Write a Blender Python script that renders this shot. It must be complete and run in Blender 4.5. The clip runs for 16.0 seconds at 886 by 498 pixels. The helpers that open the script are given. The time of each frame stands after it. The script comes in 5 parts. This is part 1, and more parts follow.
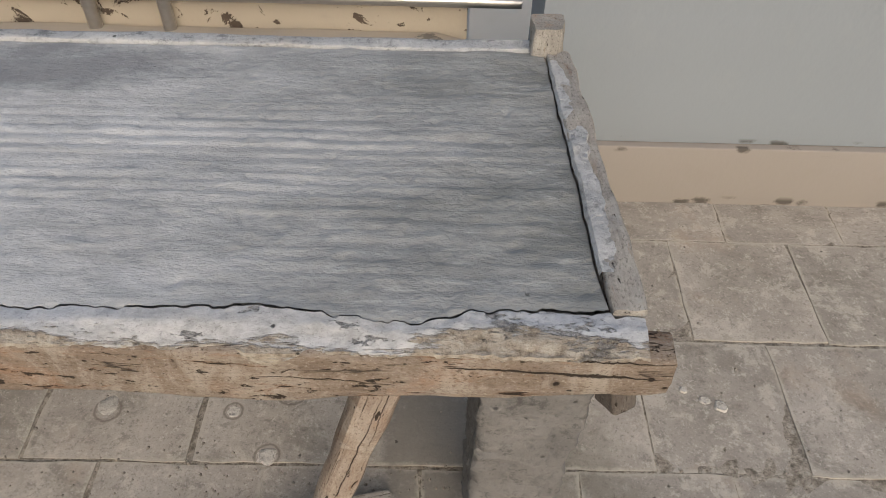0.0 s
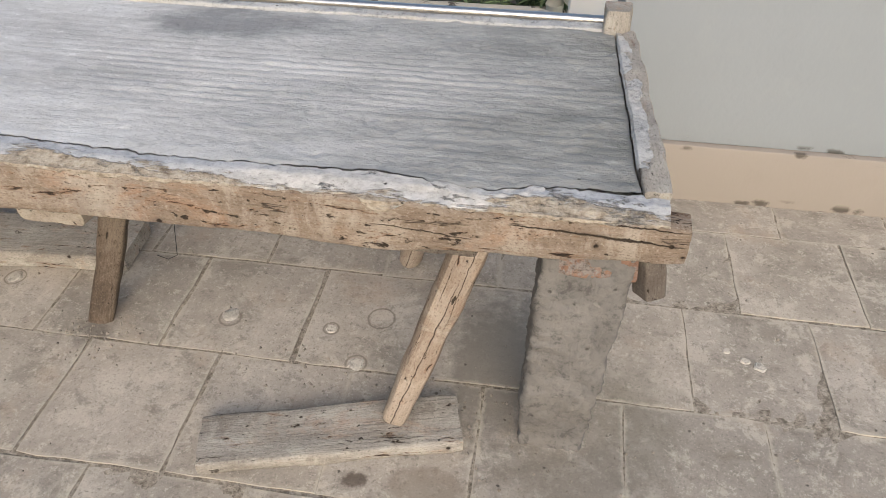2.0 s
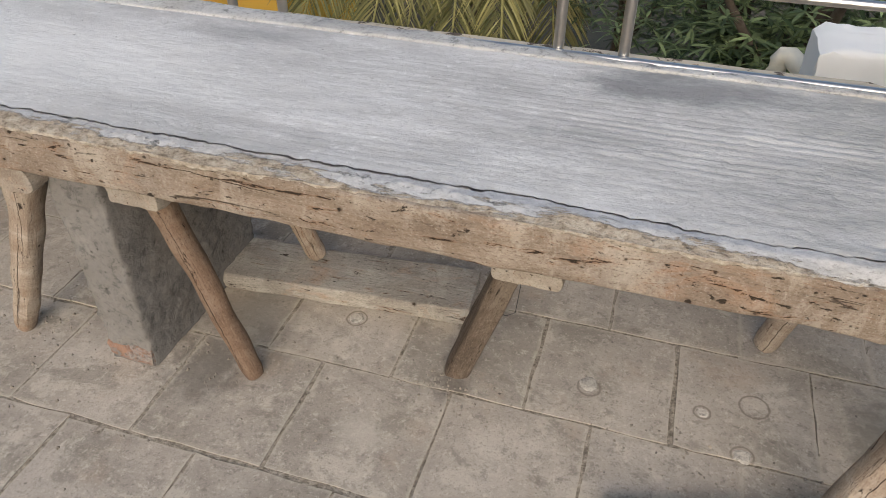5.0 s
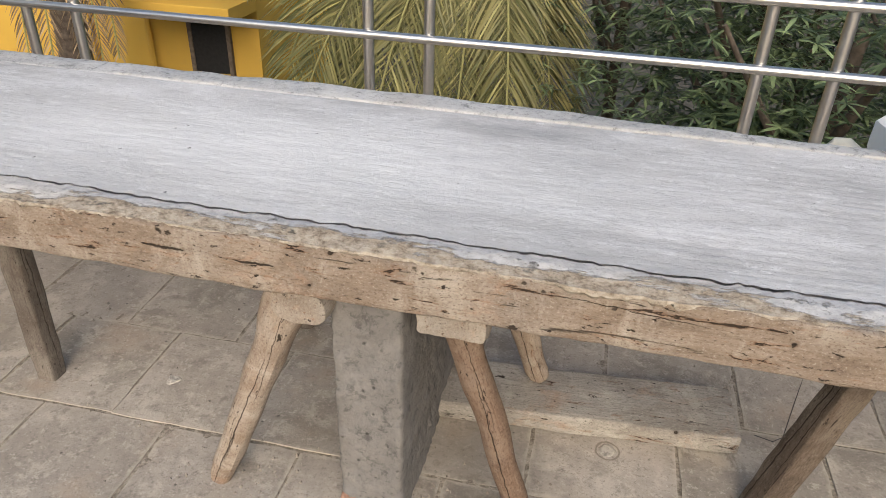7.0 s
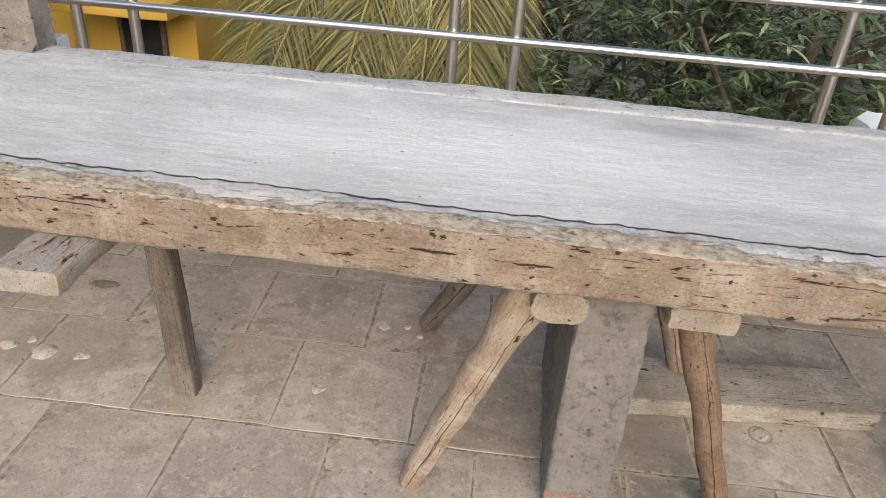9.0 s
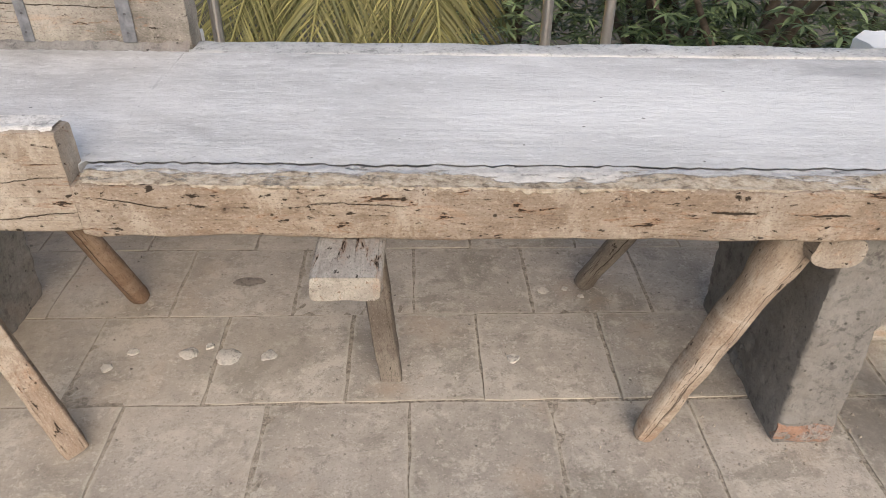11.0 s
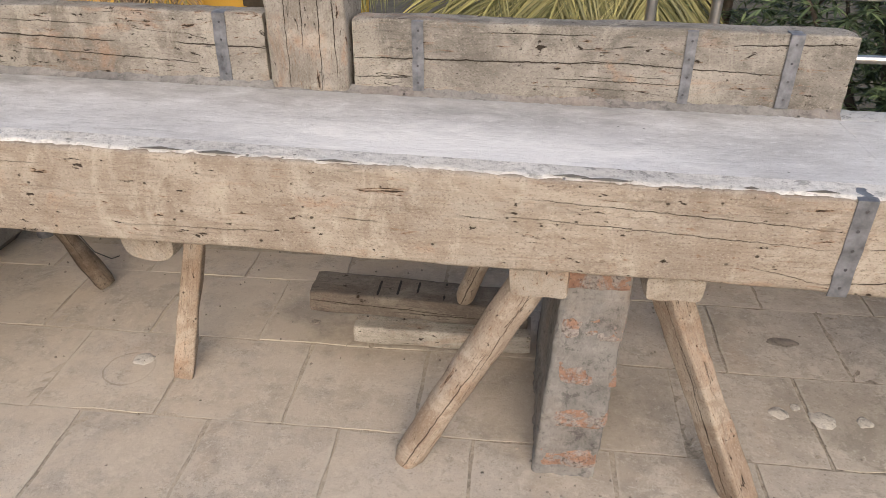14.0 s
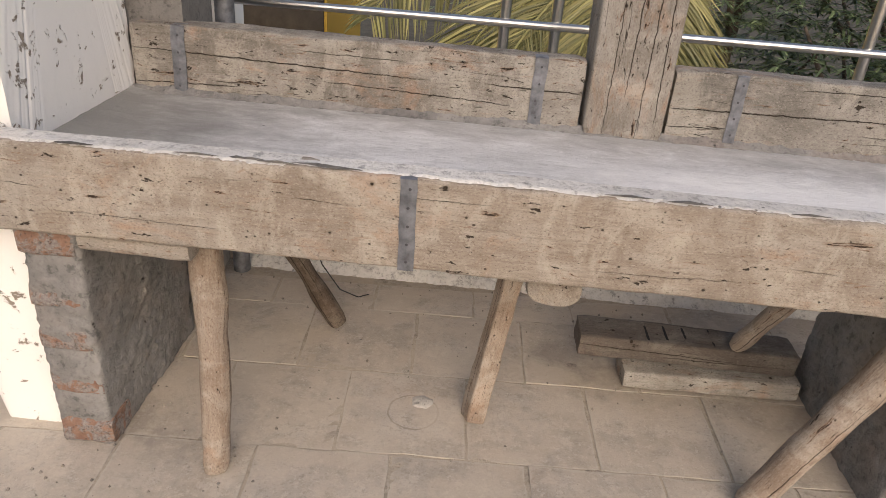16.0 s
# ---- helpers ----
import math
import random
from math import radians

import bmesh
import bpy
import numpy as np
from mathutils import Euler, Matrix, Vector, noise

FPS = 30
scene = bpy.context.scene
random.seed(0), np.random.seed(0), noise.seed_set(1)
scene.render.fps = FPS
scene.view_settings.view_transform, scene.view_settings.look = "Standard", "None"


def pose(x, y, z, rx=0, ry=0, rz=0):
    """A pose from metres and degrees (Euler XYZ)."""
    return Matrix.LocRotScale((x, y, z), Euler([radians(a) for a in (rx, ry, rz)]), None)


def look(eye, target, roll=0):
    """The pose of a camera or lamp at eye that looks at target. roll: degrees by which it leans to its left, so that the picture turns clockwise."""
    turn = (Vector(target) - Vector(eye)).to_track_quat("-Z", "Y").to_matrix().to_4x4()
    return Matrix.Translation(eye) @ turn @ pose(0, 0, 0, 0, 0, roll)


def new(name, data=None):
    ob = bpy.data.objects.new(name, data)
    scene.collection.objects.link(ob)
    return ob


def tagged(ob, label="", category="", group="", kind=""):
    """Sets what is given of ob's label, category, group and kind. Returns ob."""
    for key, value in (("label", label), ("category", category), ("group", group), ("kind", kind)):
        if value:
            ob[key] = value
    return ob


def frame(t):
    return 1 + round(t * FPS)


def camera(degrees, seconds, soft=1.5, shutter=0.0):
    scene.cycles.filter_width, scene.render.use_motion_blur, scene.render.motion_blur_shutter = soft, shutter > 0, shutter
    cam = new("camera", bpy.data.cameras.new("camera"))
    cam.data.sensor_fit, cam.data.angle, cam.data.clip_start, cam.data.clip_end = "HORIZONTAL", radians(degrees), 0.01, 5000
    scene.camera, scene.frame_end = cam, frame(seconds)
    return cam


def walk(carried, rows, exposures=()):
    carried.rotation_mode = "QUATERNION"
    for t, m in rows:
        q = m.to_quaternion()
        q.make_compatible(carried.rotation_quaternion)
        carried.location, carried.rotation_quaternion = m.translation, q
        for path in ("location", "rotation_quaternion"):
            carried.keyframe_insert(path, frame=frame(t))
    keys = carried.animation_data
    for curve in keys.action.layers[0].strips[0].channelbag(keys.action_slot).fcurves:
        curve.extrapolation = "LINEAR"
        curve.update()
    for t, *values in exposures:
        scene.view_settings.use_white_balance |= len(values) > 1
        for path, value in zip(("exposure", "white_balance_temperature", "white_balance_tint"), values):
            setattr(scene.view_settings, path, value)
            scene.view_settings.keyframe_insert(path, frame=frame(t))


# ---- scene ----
cam = camera(63.4, 16.0, 0.6)
PATH = [
    (0, (-0.233, -0.413, 1.178), (-0.237, 0.979, -0.258), 1.3),
    (0.5, (-0.223, -0.41, 1.164), (-0.212, 0.946, -0.306), 0.7),
    (1, (-0.177, -0.514, 1.159), (-0.281, 0.862, -0.288), -1.1),
    (1.5, (-0.145, -0.653, 1.156), (-0.401, 0.745, -0.252), -1.6),
    (2, (-0.199, -0.737, 1.174), (-0.443, 0.754, -0.136), -0.1),
    (2.5, (-0.285, -0.852, 1.18), (-0.557, 0.676, -0.082), 0.1),
    (3, (-0.351, -0.949, 1.181), (-0.622, 0.57, -0.091), 3.0),
    (3.5, (-0.398, -0.95, 1.168), (-0.73, 0.575, -0.083), 4.2),
    (4, (-0.522, -0.869, 1.169), (-0.974, 0.621, -0.086), 1.0),
    (4.5, (-0.618, -0.806, 1.167), (-1.189, 0.626, -0.107), -0.9),
    (5, (-0.831, -0.799, 1.173), (-1.318, 0.712, -0.043), 0.1),
    (5.2, (-0.916, -0.798, 1.176), (-1.355, 0.758, -0.001), -0.4),
    (7.3, (-1.637, -0.781, 1.09), (-1.975, 0.906, 0.072), 2.6),
    (7.5, (-1.714, -0.802, 1.085), (-2.009, 0.881, 0.046), 3.0),
    (7.7, (-1.767, -0.835, 1.086), (-2.051, 0.858, 0.058), 2.8),
    (8, (-1.835, -0.873, 1.086), (-2.09, 0.835, 0.078), 2.9),
    (8.2, (-1.87, -0.896, 1.086), (-2.121, 0.814, 0.079), 3.6),
    (10.3, (-2.369, -0.863, 1.104), (-2.352, 0.827, 0.035), 2.5),
    (10.5, (-2.433, -0.883, 1.106), (-2.424, 0.795, 0.018), 1.8),
    (11, (-2.564, -0.915, 1.111), (-2.536, 0.746, -0.003), 0.8),
    (11.5, (-2.727, -0.9, 1.114), (-2.782, 0.791, 0.048), 1.3),
    (12, (-2.97, -0.841, 1.133), (-3.059, 0.84, 0.054), -0.3),
    (12.5, (-3.139, -0.843, 1.134), (-3.292, 0.822, 0.036), 2.9),
    (13, (-3.319, -0.901, 1.142), (-3.411, 0.773, 0.051), 0.7),
    (13.5, (-3.511, -0.99, 1.151), (-3.652, 0.693, 0.08), 0.6),
    (14, (-3.716, -1.002, 1.151), (-3.945, 0.705, 0.135), 0.3),
    (14.5, (-3.998, -0.992, 1.161), (-4.283, 0.723, 0.171), -1.5),
    (15, (-4.151, -1.005, 1.149), (-4.456, 0.725, 0.194), 1.3),
    (15.5, (-4.381, -1.057, 1.159), (-4.487, 0.712, 0.233), 2.1),
    (16, (-4.568, -1.085, 1.143), (-4.636, 0.686, 0.217), 4.5),
]
walk(cam, [(t, look(eye, target, roll)) for t, eye, target, roll in PATH], [(0.0, -0.08, 6500, 10), (0.5, 0.14, 6500, 10), (1.0, 0.14, 6500, 10), (1.5, 0.45, 6500, 10), (2.5, 0.19, 6500, 10), (5.0, 0.14, 6500, 10), (8.0, 0.42, 6550, 11), (11.0, 0.41, 6550, 12), (12.5, 0.28, 6550, 13), (13.5, 0.24, 6550, 13), (14.5, 0.35, 6550, 13), (15.0, 0.10, 6600, 14), (16.0, 0.02, 6650, 15)])

# ---- sky and light ----
world = bpy.data.worlds.new("world")
scene.world = world
world.use_nodes = True
wn = world.node_tree.nodes
wl = world.node_tree.links
sky = wn.new("ShaderNodeTexSky")
sky.sky_type = "NISHITA"
sky.sun_disc = False
sky.sun_elevation = radians(33)
sky.sun_rotation = radians(168)
sky.dust_density = 4.0
sky.air_density = 1.3
wn["Background"].inputs["Strength"].default_value = 0.15
wl.new(sky.outputs[0], wn["Background"].inputs[0])
sun = new("sun", bpy.data.lights.new("sun", "SUN"))
sun.data.energy = 1.0
sun.data.angle = radians(60)
sun.data.color = (1.0, 0.98, 0.96)
sun.matrix_world = look((1.5, -7.1, 4.8), (0.0, 0.0, 0.0))


# ---- materials ----
def nodes_of(name):
    m = bpy.data.materials.new(name)
    m.use_nodes = True
    return m, m.node_tree.nodes, m.node_tree.links, m.node_tree.nodes["Principled BSDF"]


def k_mix(a, c, f):
    return tuple(u + (v - u) * f for u, v in zip(a, c))


class Mat:
    """A small builder round one node material."""

    def __init__(self, name, rough=0.85, metal=0.0):
        self.m, self.n, self.l, self.b = nodes_of(name)
        self.b.inputs["Roughness"].default_value = rough
        self.b.inputs["Metallic"].default_value = metal
        self.b.inputs["Specular IOR Level"].default_value = 0.3
        self.tc = self.n.new("ShaderNodeTexCoord").outputs["Object"]
        info = self.n.new("ShaderNodeObjectInfo")
        add = self.n.new("ShaderNodeVectorMath")
        add.operation = "MULTIPLY_ADD"
        self.l.new(info.outputs["Random"], add.inputs[0])
        add.inputs[1].default_value = (37.0, 11.0, 23.0)
        self.l.new(self.tc, add.inputs[2])
        self.co = add.outputs[0]
        self.random = info.outputs["Random"]

    def scaled(self, s, own=True):
        mp = self.n.new("ShaderNodeMapping")
        mp.inputs["Scale"].default_value = s if isinstance(s, tuple) else (s, s, s)
        self.l.new(self.co if own else self.tc, mp.inputs[0])
        return mp.outputs[0]

    def noise(self, s, detail=5.0, rough=0.55, distort=0.0, own=True):
        t = self.n.new("ShaderNodeTexNoise")
        t.inputs["Scale"].default_value = 1.0
        t.inputs["Detail"].default_value = detail
        t.inputs["Roughness"].default_value = rough
        t.inputs["Distortion"].default_value = distort
        self.l.new(self.scaled(s, own), t.inputs["Vector"])
        return t.outputs[0]

    def cells(self, s, feature="F1", own=True):
        t = self.n.new("ShaderNodeTexVoronoi")
        t.feature = feature
        t.inputs["Scale"].default_value = 1.0
        self.l.new(self.scaled(s, own), t.inputs["Vector"])
        return t

    def ramp(self, v, stops):
        r = self.n.new("ShaderNodeValToRGB")
        e = r.color_ramp.elements
        while len(e) < len(stops):
            e.new(0.5)
        for el, (p, c) in zip(e, stops):
            el.position = p
            el.color = (*c, 1.0) if isinstance(c, tuple) else (c, c, c, 1.0)
        self.l.new(v, r.inputs[0])
        return r.outputs[0]

    def mix(self, f, a, b, mode="MIX"):
        x = self.n.new("ShaderNodeMix")
        x.data_type = "RGBA"
        x.blend_type = mode
        for v, i in ((f, 0), (a, 6), (b, 7)):
            if isinstance(v, (int, float)):
                x.inputs[i].default_value = v if i == 0 else (v, v, v, 1)
            elif isinstance(v, tuple):
                x.inputs[i].default_value = (*v, 1.0)
            else:
                self.l.new(v, x.inputs[i])
        return x.outputs[2]

    def math(self, op, a, b=0.0, c=0.0):
        x = self.n.new("ShaderNodeMath")
        x.operation = op
        for v, i in ((a, 0), (b, 1), (c, 2)):
            if isinstance(v, (int, float)):
                x.inputs[i].default_value = v
            else:
                self.l.new(v, x.inputs[i])
        return x.outputs[0]

    def axis(self, k, own=False):
        s = self.n.new("ShaderNodeSeparateXYZ")
        self.l.new(self.co if own else self.tc, s.inputs[0])
        return s.outputs[k]

    def where(self):
        """Places in the bench's own axes, the same for all objects."""
        return self.n.new("ShaderNodeNewGeometry").outputs["Position"]

    def noise_at(self, v, s, detail=5.0, rough=0.55, distort=0.0):
        mp = self.n.new("ShaderNodeMapping")
        mp.inputs["Scale"].default_value = s if isinstance(s, tuple) else (s, s, s)
        self.l.new(v, mp.inputs[0])
        t = self.n.new("ShaderNodeTexNoise")
        t.inputs["Scale"].default_value = 1.0
        t.inputs["Detail"].default_value = detail
        t.inputs["Roughness"].default_value = rough
        t.inputs["Distortion"].default_value = distort
        self.l.new(mp.outputs[0], t.inputs["Vector"])
        return t.outputs[0]

    def away(self, v, x, y, sx=1.0, sy=1.0):
        """Distance in plan from (x, y), in radii sx and sy."""
        mp = self.n.new("ShaderNodeMapping")
        mp.inputs["Scale"].default_value = (1 / sx, 1 / sy, 0.0)
        self.l.new(v, mp.inputs[0])
        d = self.n.new("ShaderNodeVectorMath")
        d.operation = "DISTANCE"
        self.l.new(mp.outputs[0], d.inputs[0])
        d.inputs[1].default_value = (x / sx, y / sy, 0.0)
        return d.outputs["Value"]

    def done(self, col, height=None, dist=0.003, strength=0.6, rough=None):
        if isinstance(col, tuple):
            self.b.inputs["Base Color"].default_value = (*col, 1.0)
        else:
            self.l.new(col, self.b.inputs["Base Color"])
        if rough is not None:
            self.l.new(rough, self.b.inputs["Roughness"])
        if height is not None:
            bp = self.n.new("ShaderNodeBump")
            bp.inputs["Strength"].default_value = strength
            bp.inputs["Distance"].default_value = dist
            self.l.new(height, bp.inputs["Height"])
            self.l.new(bp.outputs[0], self.b.inputs["Normal"])
        return self.m


def wood(name, dark, mid, light, pits=0.35, cracks=0.5, grey=0.3, splits=(), tight=11.0, dusty=1.0, stain=1.0):
    """Old dusty wood, grain along the object's own x."""
    k = Mat(name, 0.9)
    warp = k.noise((70.0, 110.0, 110.0), 4, 0.65)
    slow = k.noise(26.0, 4, 0.6)
    big = k.noise((2.6, 6.0, 6.0), 6, 0.65, 0.4)
    grain = k.noise((10.0, 190.0, 190.0), 6, 0.68, 0.25)
    fibre = k.noise((34.0, 420.0, 420.0), 4, 0.7)
    grit = k.noise((210.0, 330.0, 330.0), 4, 0.75)
    patchy = k.noise((6.0, 11.0, 11.0), 8, 0.7, 0.6)
    col = k.ramp(k.math("ADD", k.math("MULTIPLY", patchy, 0.8), k.math("MULTIPLY", grain, 0.2)), [(0.36, k_mix(dark, mid, 0.55)), (0.48, mid), (0.60, light)])
    col = k.mix(k.ramp(grain, [(0.34, 0.55), (0.44, 0.0)]), col, k.mix(0.5, col, dark))
    col = k.mix(k.ramp(fibre, [(0.36, 0.35), (0.46, 0.0)]), col, k.mix(0.6, col, dark))
    col = k.mix(k.ramp(big, [(0.48, 0.0), (0.62, grey)]), col, (0.33, 0.305, 0.275) if dusty >= 1.0 else k_mix(mid, light, 0.7))
    rust = k.noise((5.0, 10.0, 10.0), 7, 0.7, 0.8)
    col = k.mix(k.ramp(rust, [(0.56, 0.0), (0.68, 0.5 * stain)]), col, (0.36, 0.215, 0.135) if dusty >= 1.0 else k_mix(mid, (0.16, 0.085, 0.05), 0.5))
    # dust and lime that ran down across the grain
    run = k.noise((11.0, 5.0, 5.0), 9, 0.74, 0.5)
    col = k.mix(k.ramp(run, [(0.51, 0.0), (0.60, 0.42 * dusty)]), col, k_mix(light, (0.56, 0.52, 0.45), 0.6))
    soot = k.noise((7.0, 9.0, 9.0), 8, 0.74, 0.3)
    col = k.mix(k.ramp(soot, [(0.55, 0.0), (0.62, 0.5)]), col, k_mix(dark, mid, 0.3))
    col = k.mix(k.ramp(grit, [(0.38, 0.85), (0.44, 0.0)]), col, k.mix(0.8, col, dark))
    col = k.mix(k.ramp(grit, [(0.58, 0.0), (0.66, 0.5)]), col, k_mix(light, (0.62, 0.57, 0.50), 0.5 * dusty))
    # long drying cracks along the grain
    cr = k.noise((0.9, tight, tight), 6, 0.55, 0.35)
    saw = k.math("FRACT", k.math("MULTIPLY", cr, 8.0))
    line = k.ramp(k.math("ABSOLUTE", k.math("SUBTRACT", saw, 0.5)), [(0.008, 1.0), (0.030, 0.0)])
    keep = k.ramp(k.noise((3.4, 1.5 * tight, 1.5 * tight), 5, 0.65), [(0.555, 0.0), (0.58, cracks)])
    line = k.mix(1.0, line, keep, "MULTIPLY")

    # nail holes, insect pits, torn fibres
    def spots(scale, r0, r1, lot, wob=0.25, tear=0.0):
        cc = k.cells(scale)
        dist = k.math("ADD", cc.outputs["Distance"], k.math("ADD", k.math("MULTIPLY", k.math("SUBTRACT", slow, 0.5), wob), k.math("MULTIPLY", k.math("SUBTRACT", warp, 0.5), tear)))
        return k.mix(1.0, k.ramp(dist, [(r0, 1.0), (r1, 0.0)]), k.ramp(cc.outputs["Color"], [(1.0 - lot, 0.0), (1.0 - lot + 0.01, 1.0)]), "MULTIPLY")
    hole = spots((17.0, 19.0, 19.0), 0.045, 0.068, 0.34 + 0.25 * pits, 0.14, 0.16)
    lot = k.math("MULTIPLY", k.math("SUBTRACT", k.noise((3.0, 9.0, 9.0), 4, 0.6), 0.5), 0.16)
    nick = k.ramp(k.math("ADD", k.noise((30.0, 75.0, 75.0), 5, 0.68, 0.3), lot), [(0.312 + 0.05 * pits, 1.0), (0.33 + 0.05 * pits, 0.0)])
    torn = k.ramp(k.math("SUBTRACT", k.noise((11.0, 60.0, 60.0), 6, 0.7, 0.5), lot), [(0.305 + 0.045 * pits, 1.0), (0.322 + 0.045 * pits, 0.0)])
    tiny = spots((75.0, 95.0, 95.0), 0.13, 0.22, 0.13, 0.4, 0.2)
    marks = k.math("MAXIMUM", k.math("MAXIMUM", line, hole), k.math("MAXIMUM", k.math("MAXIMUM", nick, torn), k.math("MULTIPLY", tiny, 0.8)))
    if splits:
        px, pz = k.axis(0), k.axis(2)
        jig = k.math("MULTIPLY", k.math("SUBTRACT", k.noise((22.0, 0.0, 0.0), 7, 0.7, own=False), 0.5), 0.016)
    for x0, z0, x1, z1, wide in splits:
        s = k.math("DIVIDE", k.math("SUBTRACT", px, x0), x1 - x0)
        zc = k.math("ADD", k.math("MULTIPLY_ADD", s, z1 - z0, z0), jig)
        inside = k.math("MULTIPLY", k.math("MULTIPLY", s, k.math("SUBTRACT", 1.0, s)), 4.0)
        w = k.math("MULTIPLY", k.math("MULTIPLY", k.math("POWER", k.math("MAXIMUM", inside, 0.0), 0.35), wide), k.math("MULTIPLY_ADD", warp, 1.6, 0.0))
        gap = k.math("SUBTRACT", w, k.math("ABSOLUTE", k.math("SUBTRACT", pz, zc)))
        marks = k.math("MAXIMUM", marks, k.ramp(k.math("MULTIPLY", gap, 600.0), [(0.0, 0.0), (0.45, 1.0)]))
    ring = spots((17.0, 19.0, 19.0), 0.09, 0.16, 0.34 + 0.25 * pits, 0.14, 0.2)
    halo = k.ramp(k.math("SUBTRACT", k.noise((11.0, 60.0, 60.0), 6, 0.7, 0.5), lot), [(0.322 + 0.045 * pits, 1.0), (0.375 + 0.045 * pits, 0.0)])
    col = k.mix(k.math("MULTIPLY", halo, 0.55), col, (0.25, 0.135, 0.075) if dusty >= 1.0 else dark)
    col = k.mix(k.math("MULTIPLY", ring, 0.35), col, dark)
    col = k.mix(k.math("MULTIPLY", marks, 0.95), col, (0.026, 0.018, 0.012))
    h = k.math("SUBTRACT", k.math("ADD", k.math("MULTIPLY", grain, 0.45), k.math("ADD", k.math("MULTIPLY", patchy, 0.7), k.math("ADD", k.math("MULTIPLY", grit, 0.25), k.math("MULTIPLY", slow, 0.5)))), k.math("MULTIPLY", marks, 1.3))
    return k.done(col, h, 0.0045, 0.9)


def cement(name, low, high, warm=(0.40, 0.37, 0.33), specks=0.5, fine=90.0):
    k = Mat(name, 0.9)
    big = k.noise(2.3, 5, 0.6)
    mid = k.noise(13.0, 6, 0.65)
    fin = k.noise(fine, 4, 0.7)
    col = k.ramp(k.math("ADD", k.math("MULTIPLY", big, 0.6), k.math("MULTIPLY", mid, 0.4)), [(0.36, low), (0.62, high)])
    col = k.mix(k.ramp(k.noise(5.0, 4), [(0.5, 0.0), (0.75, 0.5)]), col, warm)
    col = k.mix(k.ramp(fin, [(0.33, 0.45), (0.5, 0.0)]), col, k.mix(0.7, col, 0.05))
    c = k.cells(70.0)
    sp = k.mix(1.0, k.ramp(c.outputs["Distance"], [(0.12, 1.0), (0.26, 0.0)]), k.ramp(c.outputs["Color"], [(0.84, 0.0), (0.86, specks)]), "MULTIPLY")
    col = k.mix(sp, col, (0.07, 0.065, 0.06))
    crag = k.noise(34.0, 8, 0.75, 0.2)
    col = k.mix(k.ramp(crag, [(0.38, 0.75), (0.45, 0.0)]), col, k.mix(0.6, col, 0.03))
    col = k.mix(k.ramp(crag, [(0.54, 0.0), (0.60, 0.6)]), col, k.mix(0.6, col, high))
    h = k.math("SUBTRACT", k.math("ADD", k.math("ADD", k.math("MULTIPLY", mid, 0.6), crag), k.math("MULTIPLY", fin, 0.5)), k.math("MULTIPLY", sp, 0.5))
    return k.done(col, h, 0.006, 0.9)


